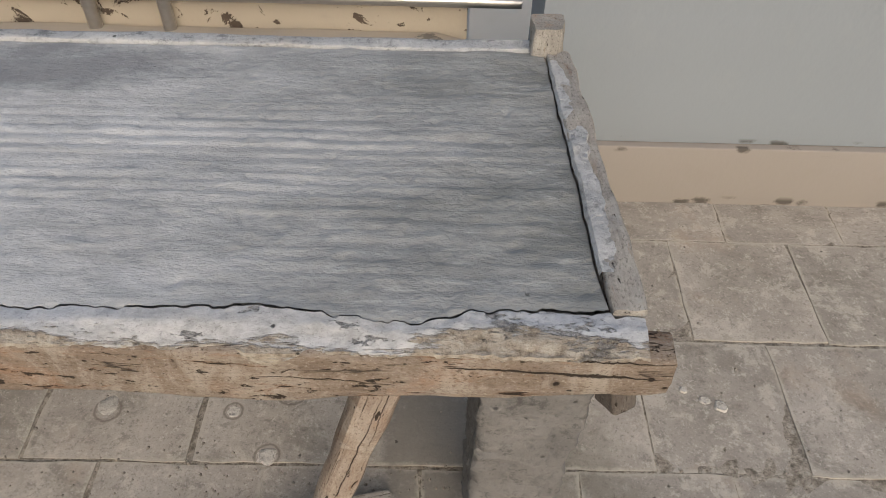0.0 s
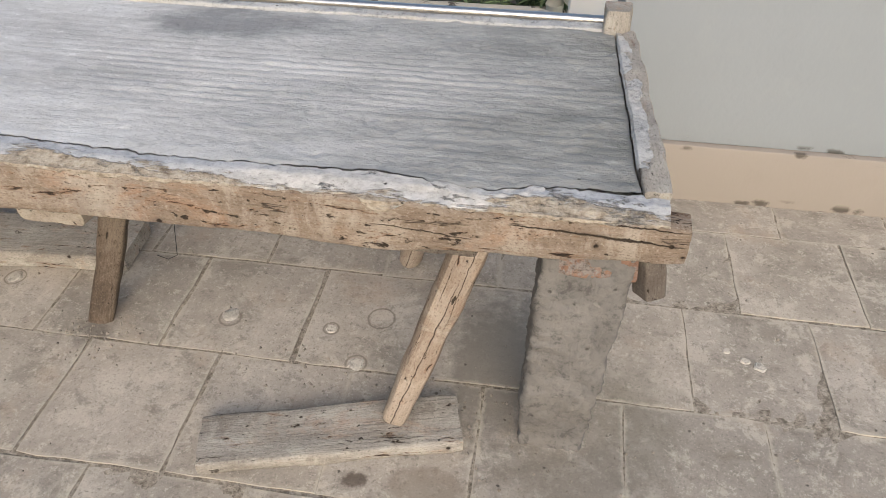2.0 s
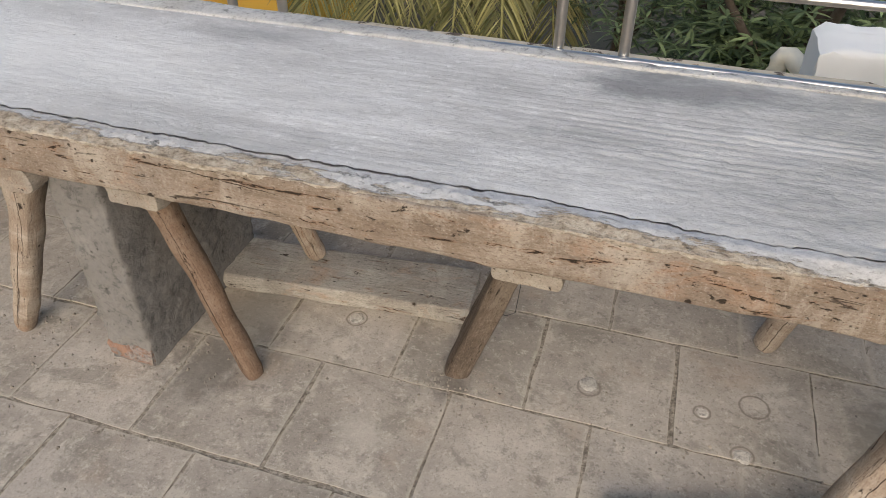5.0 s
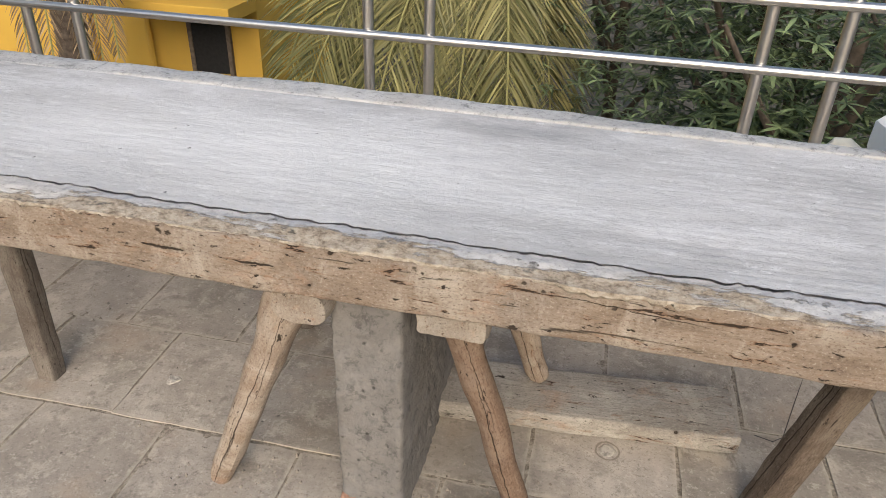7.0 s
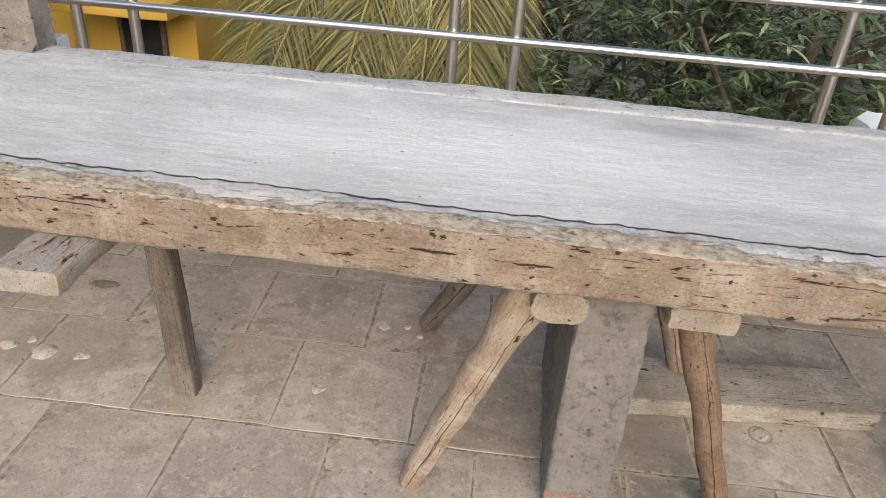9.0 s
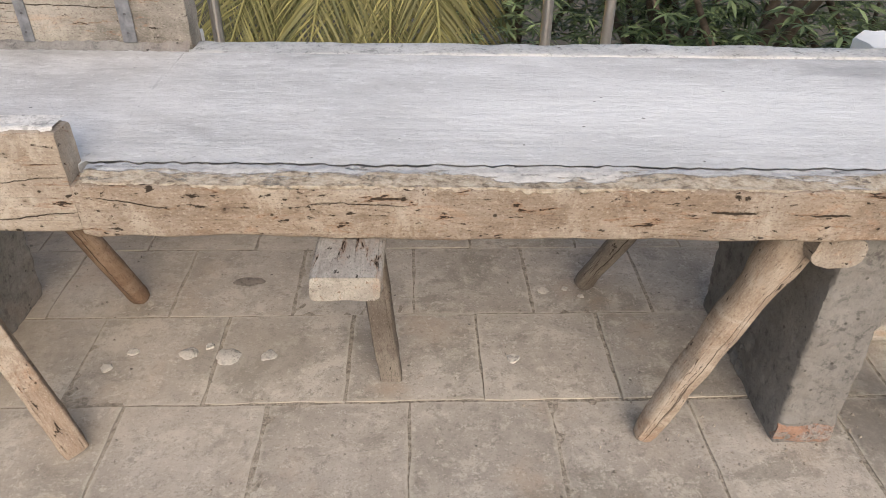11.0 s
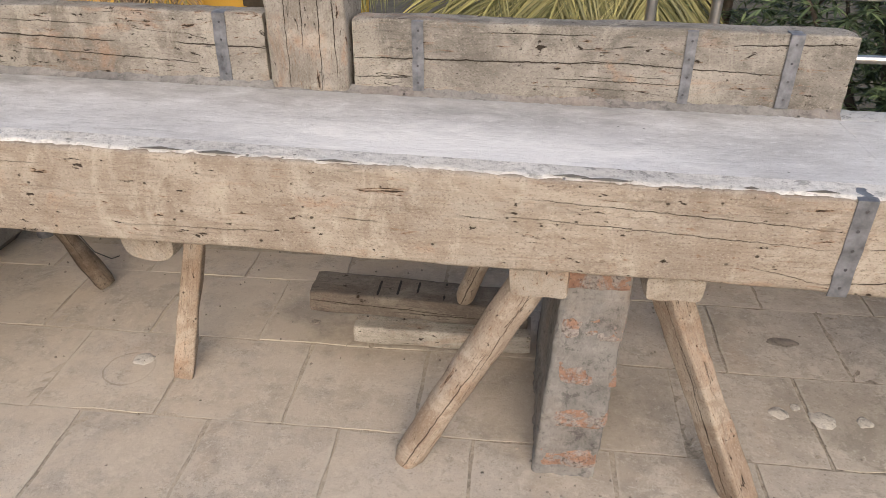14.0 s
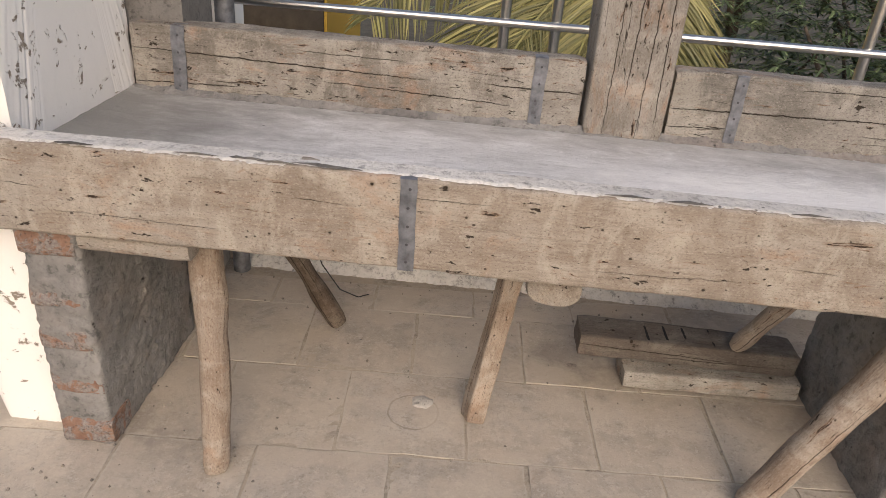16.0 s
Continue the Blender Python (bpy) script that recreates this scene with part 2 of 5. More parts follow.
def slab_cement():
    """Grey screed: pale and smooth along most of the bench, darker with trowel ripples where the last batch was laid."""
    k = Mat("slab_cement", 0.60)
    k.b.inputs["Specular IOR Level"].default_value = 0.5
    x = k.axis(0)
    big = k.noise((1.5, 3.4, 3.4), 7, 0.62, 0.5, own=False)
    mid = k.noise((9.0, 16.0, 16.0), 8, 0.68, 0.3, own=False)
    streak = k.noise((7.0, 48.0, 48.0), 7, 0.7, 0.6, own=False)
    comb = k.noise((22.0, 130.0, 130.0), 5, 0.7, 0.3, own=False)
    lumps = k.noise((60.0, 85.0, 85.0), 4, 0.6, own=False)
    fin = k.noise((190.0, 300.0, 300.0), 4, 0.75, own=False)
    col = k.ramp(k.math("ADD", k.math("MULTIPLY", big, 0.65), k.math("MULTIPLY", mid, 0.35)), [(0.36, (0.39, 0.388, 0.384)), (0.48, (0.535, 0.531, 0.525)), (0.60, (0.67, 0.665, 0.66))])
    worn = k.ramp(k.noise((1.8, 5.0, 5.0), 6, 0.65, own=False), [(0.42, 0.15), (0.60, 1.0)])
    col = k.mix(k.math("MULTIPLY", k.ramp(streak, [(0.36, 0.5), (0.46, 0.0)]), worn), col, (0.33, 0.328, 0.322))
    col = k.mix(k.math("MULTIPLY", k.ramp(comb, [(0.37, 0.55), (0.42, 0.0)]), worn), col, (0.36, 0.357, 0.35))
    col = k.mix(k.ramp(streak, [(0.56, 0.0), (0.66, 0.35)]), col, (0.72, 0.72, 0.715))
    fleck = k.noise((38.0, 60.0, 60.0), 8, 0.76, own=False)
    col = k.mix(k.ramp(fleck, [(0.57, 0.0), (0.61, 0.45)]), col, (0.76, 0.757, 0.75))
    col = k.mix(k.ramp(fleck, [(0.37, 0.45), (0.41, 0.0)]), col, (0.30, 0.298, 0.292))
    col = k.mix(k.ramp(fin, [(0.36, 0.6), (0.42, 0.0)]), col, (0.28, 0.278, 0.275))
    fresh = k.math("ADD", x, k.math("MULTIPLY", k.math("SUBTRACT", k.noise((2.0, 8.0, 8.0), 6, 0.62, own=False), 0.5), 0.75))
    f = k.ramp(k.math("MULTIPLY_ADD", fresh, 1.0, 1.10), [(0.0, 0.0), (0.45, 0.36), (0.75, 0.66), (0.98, 0.97)])
    damp = k.mix(k.ramp(mid, [(0.35, 0.0), (0.65, 1.0)]), (0.165, 0.166, 0.154), (0.29, 0.288, 0.270))
    damp = k.mix(k.ramp(comb, [(0.55, 0.0), (0.66, 0.45)]), damp, (0.46, 0.46, 0.445))
    col = k.mix(f, col, damp)

    def blot(cx, cy, sx, sy, amp, r0, r1, deep, tint):
        d = k.math("ADD", k.away(k.tc, cx, cy, sx, sy), k.math("MULTIPLY", k.math("SUBTRACT", mid, 0.5), amp))
        return k.mix(k.ramp(d, [(r0, deep), (r1, 0.0)]), col, tint)
    col = blot(-0.80, 0.485, 0.22, 0.085, 2.2, 0.35, 1.15, 0.66, (0.145, 0.146, 0.152))
    col = blot(-1.68, 0.49, 0.20, 0.06, 2.2, 0.3, 1.1, 0.42, (0.20, 0.20, 0.205))
    col = blot(-1.60, 0.13, 0.32, 0.05, 2.4, 0.2, 1.1, 0.35, (0.26, 0.258, 0.255))
    # paler patch along the middle of the screed
    col = blot(-2.05, 0.25, 0.75, 0.22, 1.6, 0.2, 1.1, 0.55, (0.80, 0.80, 0.79))
        # darker towards the pillar and along the back beams
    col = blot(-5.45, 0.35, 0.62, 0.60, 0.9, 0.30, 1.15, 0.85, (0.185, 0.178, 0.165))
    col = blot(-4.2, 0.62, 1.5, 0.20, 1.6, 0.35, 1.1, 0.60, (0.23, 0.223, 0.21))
    # paler patches behind the taller beam
    col = blot(-3.85, 0.27, 0.55, 0.15, 1.8, 0.4, 1.15, 0.7, (0.88, 0.87, 0.85))
    col = blot(-3.50, 0.15, 0.40, 0.07, 1.8, 0.4, 1.1, 0.75, (0.88, 0.87, 0.85))
    c = k.cells(55.0, own=False)
    sp = k.mix(1.0, k.ramp(k.math("ADD", c.outputs["Distance"], k.math("MULTIPLY", k.math("SUBTRACT", fin, 0.5), 0.6)), [(0.08, 1.0), (0.17, 0.0)]), k.ramp(c.outputs["Color"], [(0.90, 0.0), (0.91, 0.85)]), "MULTIPLY")
    col = k.mix(sp, col, (0.06, 0.06, 0.058))
    h = k.math("ADD", k.math("MULTIPLY", lumps, k.math("MULTIPLY_ADD", f, 0.55, 0.26)), k.math("SUBTRACT", k.math("ADD", k.math("ADD", k.math("MULTIPLY", fin, 0.22), k.math("MULTIPLY", mid, 0.5)), k.math("ADD", k.math("MULTIPLY", streak, 0.35), k.math("MULTIPLY", comb, 0.22))), k.math("MULTIPLY", sp, 0.6)))
    return k.done(col, h, 0.006, 0.75)


def tile_mat(name="floor_tile"):
    """Buff cement tile, dusty, with stains that run from tile to tile and mortar scurf along its edges."""
    k = Mat(name, 0.62)
    k.b.inputs["Specular IOR Level"].default_value = 0.5
    w = k.where()
    cloud = k.noise_at(w, 2.4, 6, 0.6, 0.3)
    big = k.noise(5.0, 6, 0.62)
    mid = k.noise(17.0, 8, 0.7)
    fin = k.noise(210.0, 4, 0.75)
    grain = k.noise(95.0, 5, 0.72)
    col = k.ramp(k.math("ADD", k.math("ADD", k.math("MULTIPLY", cloud, 0.4), k.math("MULTIPLY", big, 0.3)), k.math("MULTIPLY", mid, 0.3)), [(0.38, (0.275, 0.244, 0.206)), (0.49, (0.372, 0.332, 0.286)), (0.60, (0.468, 0.424, 0.370))])
    col = k.mix(1.0, col, k.ramp(k.random, [(0.0, 0.90), (1.0, 1.08)]), "MULTIPLY")
    scurf = k.noise_at(w, 9.0, 9, 0.76, 0.2)
    col = k.mix(k.ramp(scurf, [(0.54, 0.0), (0.575, 0.55)]), col, (0.55, 0.505, 0.435))
    grime = k.noise_at(w, (5.0, 7.0, 5.0), 9, 0.74, 0.4)
    col = k.mix(k.ramp(grime, [(0.54, 0.0), (0.60, 0.55)]), col, (0.205, 0.182, 0.148))
    col = k.mix(k.ramp(k.noise(32.0, 8, 0.8), [(0.57, 0.0), (0.60, 0.55)]), col, (0.19, 0.168, 0.138))
    col = k.mix(k.ramp(k.noise(50.0, 7, 0.8), [(0.57, 0.0), (0.60, 0.6)]), col, (0.58, 0.54, 0.47))
    col = k.mix(k.ramp(grain, [(0.37, 0.5), (0.42, 0.0)]), col, (0.17, 0.150, 0.125))
    col = k.mix(k.ramp(fin, [(0.36, 0.5), (0.42, 0.0)]), col, (0.14, 0.125, 0.105))
    col = k.mix(k.ramp(fin, [(0.59, 0.0), (0.65, 0.5)]), col, (0.60, 0.55, 0.47))
    rust = k.noise_at(w, 4.0, 6, 0.65)
    col = k.mix(k.ramp(rust, [(0.56, 0.0), (0.68, 0.35)]), col, (0.40, 0.29, 0.20))

    # stains of their own: cement slurry left of the right-hand pier, rings of dried drops, spilt preservative
    rag = k.math("SUBTRACT", k.noise_at(w, 24.0, 7, 0.72), 0.5)

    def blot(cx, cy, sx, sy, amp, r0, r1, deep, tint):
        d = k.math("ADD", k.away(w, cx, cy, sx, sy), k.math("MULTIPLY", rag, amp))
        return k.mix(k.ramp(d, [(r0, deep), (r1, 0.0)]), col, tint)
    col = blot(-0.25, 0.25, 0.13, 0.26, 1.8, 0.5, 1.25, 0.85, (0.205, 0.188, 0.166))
    # darker floor in front and to the right of that pier
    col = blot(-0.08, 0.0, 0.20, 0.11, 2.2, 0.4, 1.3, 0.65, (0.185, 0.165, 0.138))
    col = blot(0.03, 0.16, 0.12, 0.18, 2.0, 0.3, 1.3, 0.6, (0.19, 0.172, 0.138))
    # darker floor round the middle piers and the stacked planks
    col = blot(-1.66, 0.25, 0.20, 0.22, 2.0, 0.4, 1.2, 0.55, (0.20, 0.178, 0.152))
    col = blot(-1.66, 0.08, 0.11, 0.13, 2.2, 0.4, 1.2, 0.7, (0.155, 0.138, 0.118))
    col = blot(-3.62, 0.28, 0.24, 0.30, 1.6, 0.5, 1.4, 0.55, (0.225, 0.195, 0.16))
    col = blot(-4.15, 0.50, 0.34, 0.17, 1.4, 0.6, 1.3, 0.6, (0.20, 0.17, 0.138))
    col = blot(-1.98, 0.20, 0.12, 0.20, 2.0, 0.3, 1.2, 0.45, (0.21, 0.185, 0.158))
    col = blot(-1.136, 0.20, 0.055, 0.05, 1.6, 0.4, 1.1, 0.75, (0.125, 0.11, 0.095))
    col = blot(-0.34, -0.055, 0.085, 0.045, 0.5, 0.8, 1.1, 0.5, (0.215, 0.175, 0.135))
    col = blot(-0.472, -0.062, 0.026, 0.020, 3.0, 0.5, 0.9, 0.8, (0.085, 0.062, 0.048))
    col = blot(-0.441, -0.140, 0.042, 0.036, 3.2, 0.4, 0.9, 0.85, (0.085, 0.062, 0.048))
    col = blot(-0.907, -0.231, 0.045, 0.040, 1.6, 0.3, 1.2, 0.6, (0.16, 0.12, 0.075))
    col = blot(-1.218, -0.381, 0.035, 0.012, 1.2, 0.5, 1.1, 0.8, (0.42, 0.29, 0.14))
    col = blot(-1.272, 0.028, 0.07, 0.05, 1.4, 0.4, 1.1, 0.5, (0.55, 0.51, 0.44))
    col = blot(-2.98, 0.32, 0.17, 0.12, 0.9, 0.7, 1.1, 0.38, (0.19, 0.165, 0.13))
    # darker floor by the pier next to the pillar
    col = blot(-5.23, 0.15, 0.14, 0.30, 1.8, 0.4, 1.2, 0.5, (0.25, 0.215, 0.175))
    for cx, cy, r in ((-0.515, 0.341, 0.030), (-0.618, 0.293, 0.017), (-0.852, 0.290, 0.024), (-0.540, 0.205, 0.022), (-1.413, 0.337, 0.024), (-4.66, 0.25, 0.06)):
        d = k.math("ADD", k.away(w, cx, cy), k.math("MULTIPLY", rag, 0.012))
        edge = k.math("ABSOLUTE", k.math("SUBTRACT", d, r))
        col = k.mix(k.ramp(k.math("MULTIPLY", edge, 100.0), [(0.10, 0.7), (0.32, 0.0)]), col, (0.17, 0.14, 0.11))
    place = k.n.new("ShaderNodeSeparateXYZ")
    k.l.new(w, place.inputs[0])
    swept = k.math("MULTIPLY", k.ramp(k.math("MULTIPLY_ADD", place.outputs[0], -0.25, -0.62), [(0.0, 0.0), (0.5, 0.66)]), k.ramp(k.noise_at(w, 5.0, 8, 0.74), [(0.40, 0.25), (0.54, 1.0)]))
    col = k.mix(swept, col, (0.57, 0.492, 0.395))
    # mortar scurf on the edges
    ax = k.math("DIVIDE", k.math("ABSOLUTE", k.axis(0)), 0.1445)
    ay = k.math("DIVIDE", k.math("ABSOLUTE", k.axis(1)), 0.1425)
    rim = k.math("ADD", k.math("MAXIMUM", ax, ay), k.math("MULTIPLY", k.math("SUBTRACT", k.noise_at(w, 40.0, 6, 0.72), 0.5), 0.22))
    col = k.mix(k.ramp(rim, [(0.95, 0.0), (1.0, 0.6)]), col, (0.50, 0.455, 0.38))
    c = k.cells(42.0)
    sp = k.mix(1.0, k.ramp(k.math("ADD", c.outputs["Distance"], k.math("MULTIPLY", k.math("SUBTRACT", fin, 0.5), 0.4)), [(0.08, 1.0), (0.16, 0.0)]), k.ramp(c.outputs["Color"], [(0.84, 0.0), (0.85, 0.85)]), "MULTIPLY")
    col = k.mix(sp, col, (0.075, 0.062, 0.05))
    h = k.math("ADD", k.math("ADD", k.math("MULTIPLY", mid, 0.8), k.math("MULTIPLY", grain, 0.35)), k.math("SUBTRACT", k.math("MULTIPLY", fin, 0.3), k.math("MULTIPLY", sp, 0.5)))
    return k.done(col, h, 0.003, 0.7)


def joint_mat():
    """Gritty mortar in the joints, silted up with dust towards the pillar."""
    k = Mat("joint_mortar", 0.92)
    crag = k.noise(60.0, 7, 0.75)
    fin = k.noise(220.0, 4, 0.75)
    col = k.ramp(crag, [(0.36, (0.15, 0.130, 0.105)), (0.48, (0.29, 0.255, 0.21)), (0.60, (0.44, 0.395, 0.335))])
    col = k.mix(k.ramp(fin, [(0.38, 0.7), (0.45, 0.0)]), col, (0.09, 0.078, 0.062))
    silt = k.math("MULTIPLY", k.ramp(k.math("MULTIPLY_ADD", k.axis(0), -0.25, -0.62), [(0.0, 0.0), (0.5, 0.8)]), k.ramp(k.noise(6.0, 6, 0.7), [(0.36, 0.3), (0.52, 1.0)]))
    col = k.mix(silt, col, (0.50, 0.435, 0.35))
    return k.done(col, k.math("ADD", crag, k.math("MULTIPLY", fin, 0.4)), 0.005, 0.9)


def plaster(name, base, patch, amount=0.2, scale=6.0, dirt=(0.30, 0.27, 0.23), seams=()):
    """Painted plaster with flaked spots that bare the render below."""
    k = Mat(name, 0.8)
    big = k.noise(1.3, 4)
    col = k.mix(k.ramp(big, [(0.35, 0.0), (0.7, 0.35)]), base, tuple(0.85 * c for c in base))
    col = k.mix(k.ramp(k.noise(9.0, 6, 0.65), [(0.55, 0.0), (0.8, 0.25)]), col, dirt)
    fl = k.noise(scale, 7, 0.7, 0.5)
    mask = k.ramp(fl, [(0.60 - amount, 1.0), (0.615 - amount, 0.0)])
    col = k.mix(mask, col, k.mix(k.noise(40.0, 4), patch, tuple(0.5 * c for c in patch)))
    rip = k.noise(35.0, 6, 0.7)
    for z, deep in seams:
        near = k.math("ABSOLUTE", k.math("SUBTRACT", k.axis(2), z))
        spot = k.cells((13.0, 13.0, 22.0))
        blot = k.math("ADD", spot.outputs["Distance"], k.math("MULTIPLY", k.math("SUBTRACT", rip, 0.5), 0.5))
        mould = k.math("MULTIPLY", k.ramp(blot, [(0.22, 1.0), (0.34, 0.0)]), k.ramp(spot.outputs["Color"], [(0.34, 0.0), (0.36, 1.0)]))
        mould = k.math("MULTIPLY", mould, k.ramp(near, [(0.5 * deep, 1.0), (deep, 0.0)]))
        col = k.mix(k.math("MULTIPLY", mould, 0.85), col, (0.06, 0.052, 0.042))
    h = k.math("SUBTRACT", k.math("MULTIPLY", k.noise(60.0, 4), 0.25), mask)
    return k.done(col, h, 0.004, 0.8)


def simple(name, col, rough=0.6, metal=0.0, vary=0.25, scale=20.0):
    k = Mat(name, rough, metal)
    n = k.noise(scale, 5, 0.6)
    c = k.mix(k.ramp(n, [(0.3, 0.0), (0.7, 1.0)]), tuple((1 - vary) * v for v in col), tuple(min(1.0, (1 + vary) * v) for v in col))
    return k.done(c, n, 0.002, 0.3)


def leafy(name, low, high):
    k = Mat(name, 0.5)
    g = k.n.new("ShaderNodeNewGeometry")
    c = k.ramp(g.outputs["Random Per Island"], [(0.0, low), (0.75, high), (1.0, tuple(min(1.0, 1.7 * v) for v in high))])
    k.b.inputs["Specular IOR Level"].default_value = 0.4
    return k.done(c)


def on(ox, oz, *rows):
    """Splits given in the bench's own x and z, moved to a beam's origin."""
    return tuple((x0 - ox, z0 - oz, x1 - ox, z1 - oz, w) for x0, z0, x1, z1, w in rows)


M_BEAM = wood("weathered_beam", (0.150, 0.116, 0.088), (0.292, 0.246, 0.202), (0.375, 0.330, 0.280), 0.35, 0.12, 0.55, on(-5.75, 0.60,
    (-3.72, 0.655, -3.25, 0.634, 0.000975), (-3.74, 0.622, -3.25, 0.602, 0.0009), (-3.21, 0.606, -3.09, 0.618, 0.00105), (-3.37, 0.562, -3.25, 0.540, 0.0009), (-3.26, 0.540, -3.09, 0.560, 0.0015),
    (-3.83, 0.620, -3.76, 0.613, 0.0009), (-4.03, 0.601, -3.95, 0.597, 0.00075), (-4.69, 0.666, -4.53, 0.663, 0.000825), (-5.40, 0.626, -5.31, 0.620, 0.000825), (-4.87, 0.646, -4.78, 0.641, 0.00075), (-5.3, 0.58, -5.0, 0.572, 0.00075), (-4.35, 0.56, -4.1, 0.566, 0.00075)))
M_BEAM_A = wood("pitted_beam", (0.105, 0.072, 0.050), (0.226, 0.176, 0.134), (0.305, 0.253, 0.203), 1.0, 0.8, 0.35, on(-3.09, 0.56,
    (-0.23, 0.580, -0.005, 0.572, 0.0022), (-0.16, 0.597, 0.0, 0.594, 0.0012), (-0.42, 0.560, -0.28, 0.548, 0.0012), (-3.06, 0.585, -2.95, 0.565, 0.0015), (-2.75, 0.578, -2.6, 0.575, 0.0012), (-2.15, 0.566, -2.08, 0.564, 0.0035), (-2.0, 0.562, -1.94, 0.562, 0.0028), (-1.62, 0.585, -1.35, 0.572, 0.0010)))
M_BACK_L = wood("grey_back_beam", (0.100, 0.084, 0.068), (0.195, 0.175, 0.152), (0.285, 0.262, 0.232), 0.6, 1.0, 0.7, on(-5.40, 0.695,
    (-5.41, 0.733, -4.70, 0.714, 0.0020), (-4.56, 0.717, -4.33, 0.712, 0.0022), (-5.41, 0.652, -5.15, 0.659, 0.0018), (-5.0, 0.756, -4.75, 0.752, 0.0012), (-4.95, 0.69, -4.5, 0.672, 0.0014)))
M_BACK_R = wood("grey_back_plank", (0.090, 0.079, 0.066), (0.172, 0.158, 0.140), (0.26, 0.241, 0.215), 0.5, 1.0, 0.8, on(-4.134, 0.6935,
    (-4.14, 0.699, -3.55, 0.709, 0.0022), (-3.62, 0.713, -3.2, 0.699, 0.0016), (-4.14, 0.657, -4.0, 0.660, 0.0016), (-3.85, 0.766, -3.6, 0.768, 0.0014), (-3.32, 0.757, -3.07, 0.768, 0.0018), (-3.7, 0.672, -3.4, 0.668, 0.0012)))
M_GREYWOOD = wood("grey_weathered_wood", (0.117, 0.096, 0.075), (0.220, 0.198, 0.172), (0.315, 0.290, 0.257), 0.5, 1.0, 0.8, ((-0.02, 0.030, 0.9, 0.042, 0.0018), (-0.02, -0.046, 0.7, -0.038, 0.0014), (0.04, 0.068, 0.5, 0.060, 0.0018), (0.1, -0.008, 0.6, 0.002, 0.0016)))
M_PALEWOOD = wood("pale_grey_wood", (0.13, 0.112, 0.095), (0.30, 0.275, 0.243), (0.42, 0.395, 0.355), 0.55, 1.0, 0.5, (), 22.0)
M_LEG = wood("peeled_branch", (0.150, 0.103, 0.073), (0.278, 0.216, 0.166), (0.365, 0.302, 0.244), 0.25, 1.0, 0.25, ((-0.05, 0.006, 0.36, -0.004, 0.0013), (0.24, -0.014, 0.56, -0.006, 0.0009)), 30.0)
M_LEGRED = wood("reddish_leg_wood", (0.085, 0.05, 0.033), (0.175, 0.118, 0.082), (0.25, 0.182, 0.135), 0.25, 1.0, 0.1, ((0.0, 0.004, 0.36, -0.006, 0.0013), (0.25, -0.012, 0.5, -0.006, 0.0008)), 30.0, 0.3)
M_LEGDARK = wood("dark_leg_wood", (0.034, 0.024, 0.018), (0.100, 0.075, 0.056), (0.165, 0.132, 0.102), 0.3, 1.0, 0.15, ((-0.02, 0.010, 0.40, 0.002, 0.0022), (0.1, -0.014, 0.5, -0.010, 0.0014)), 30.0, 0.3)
M_LEGGREY = wood("grey_leg_wood", (0.066, 0.052, 0.043), (0.128, 0.108, 0.092), (0.182, 0.160, 0.137), 0.3, 1.0, 0.35, ((0.0, 0.006, 0.4, -0.004, 0.0015), (0.22, -0.012, 0.5, -0.006, 0.0012)), 30.0, 0.3)
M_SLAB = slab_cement()
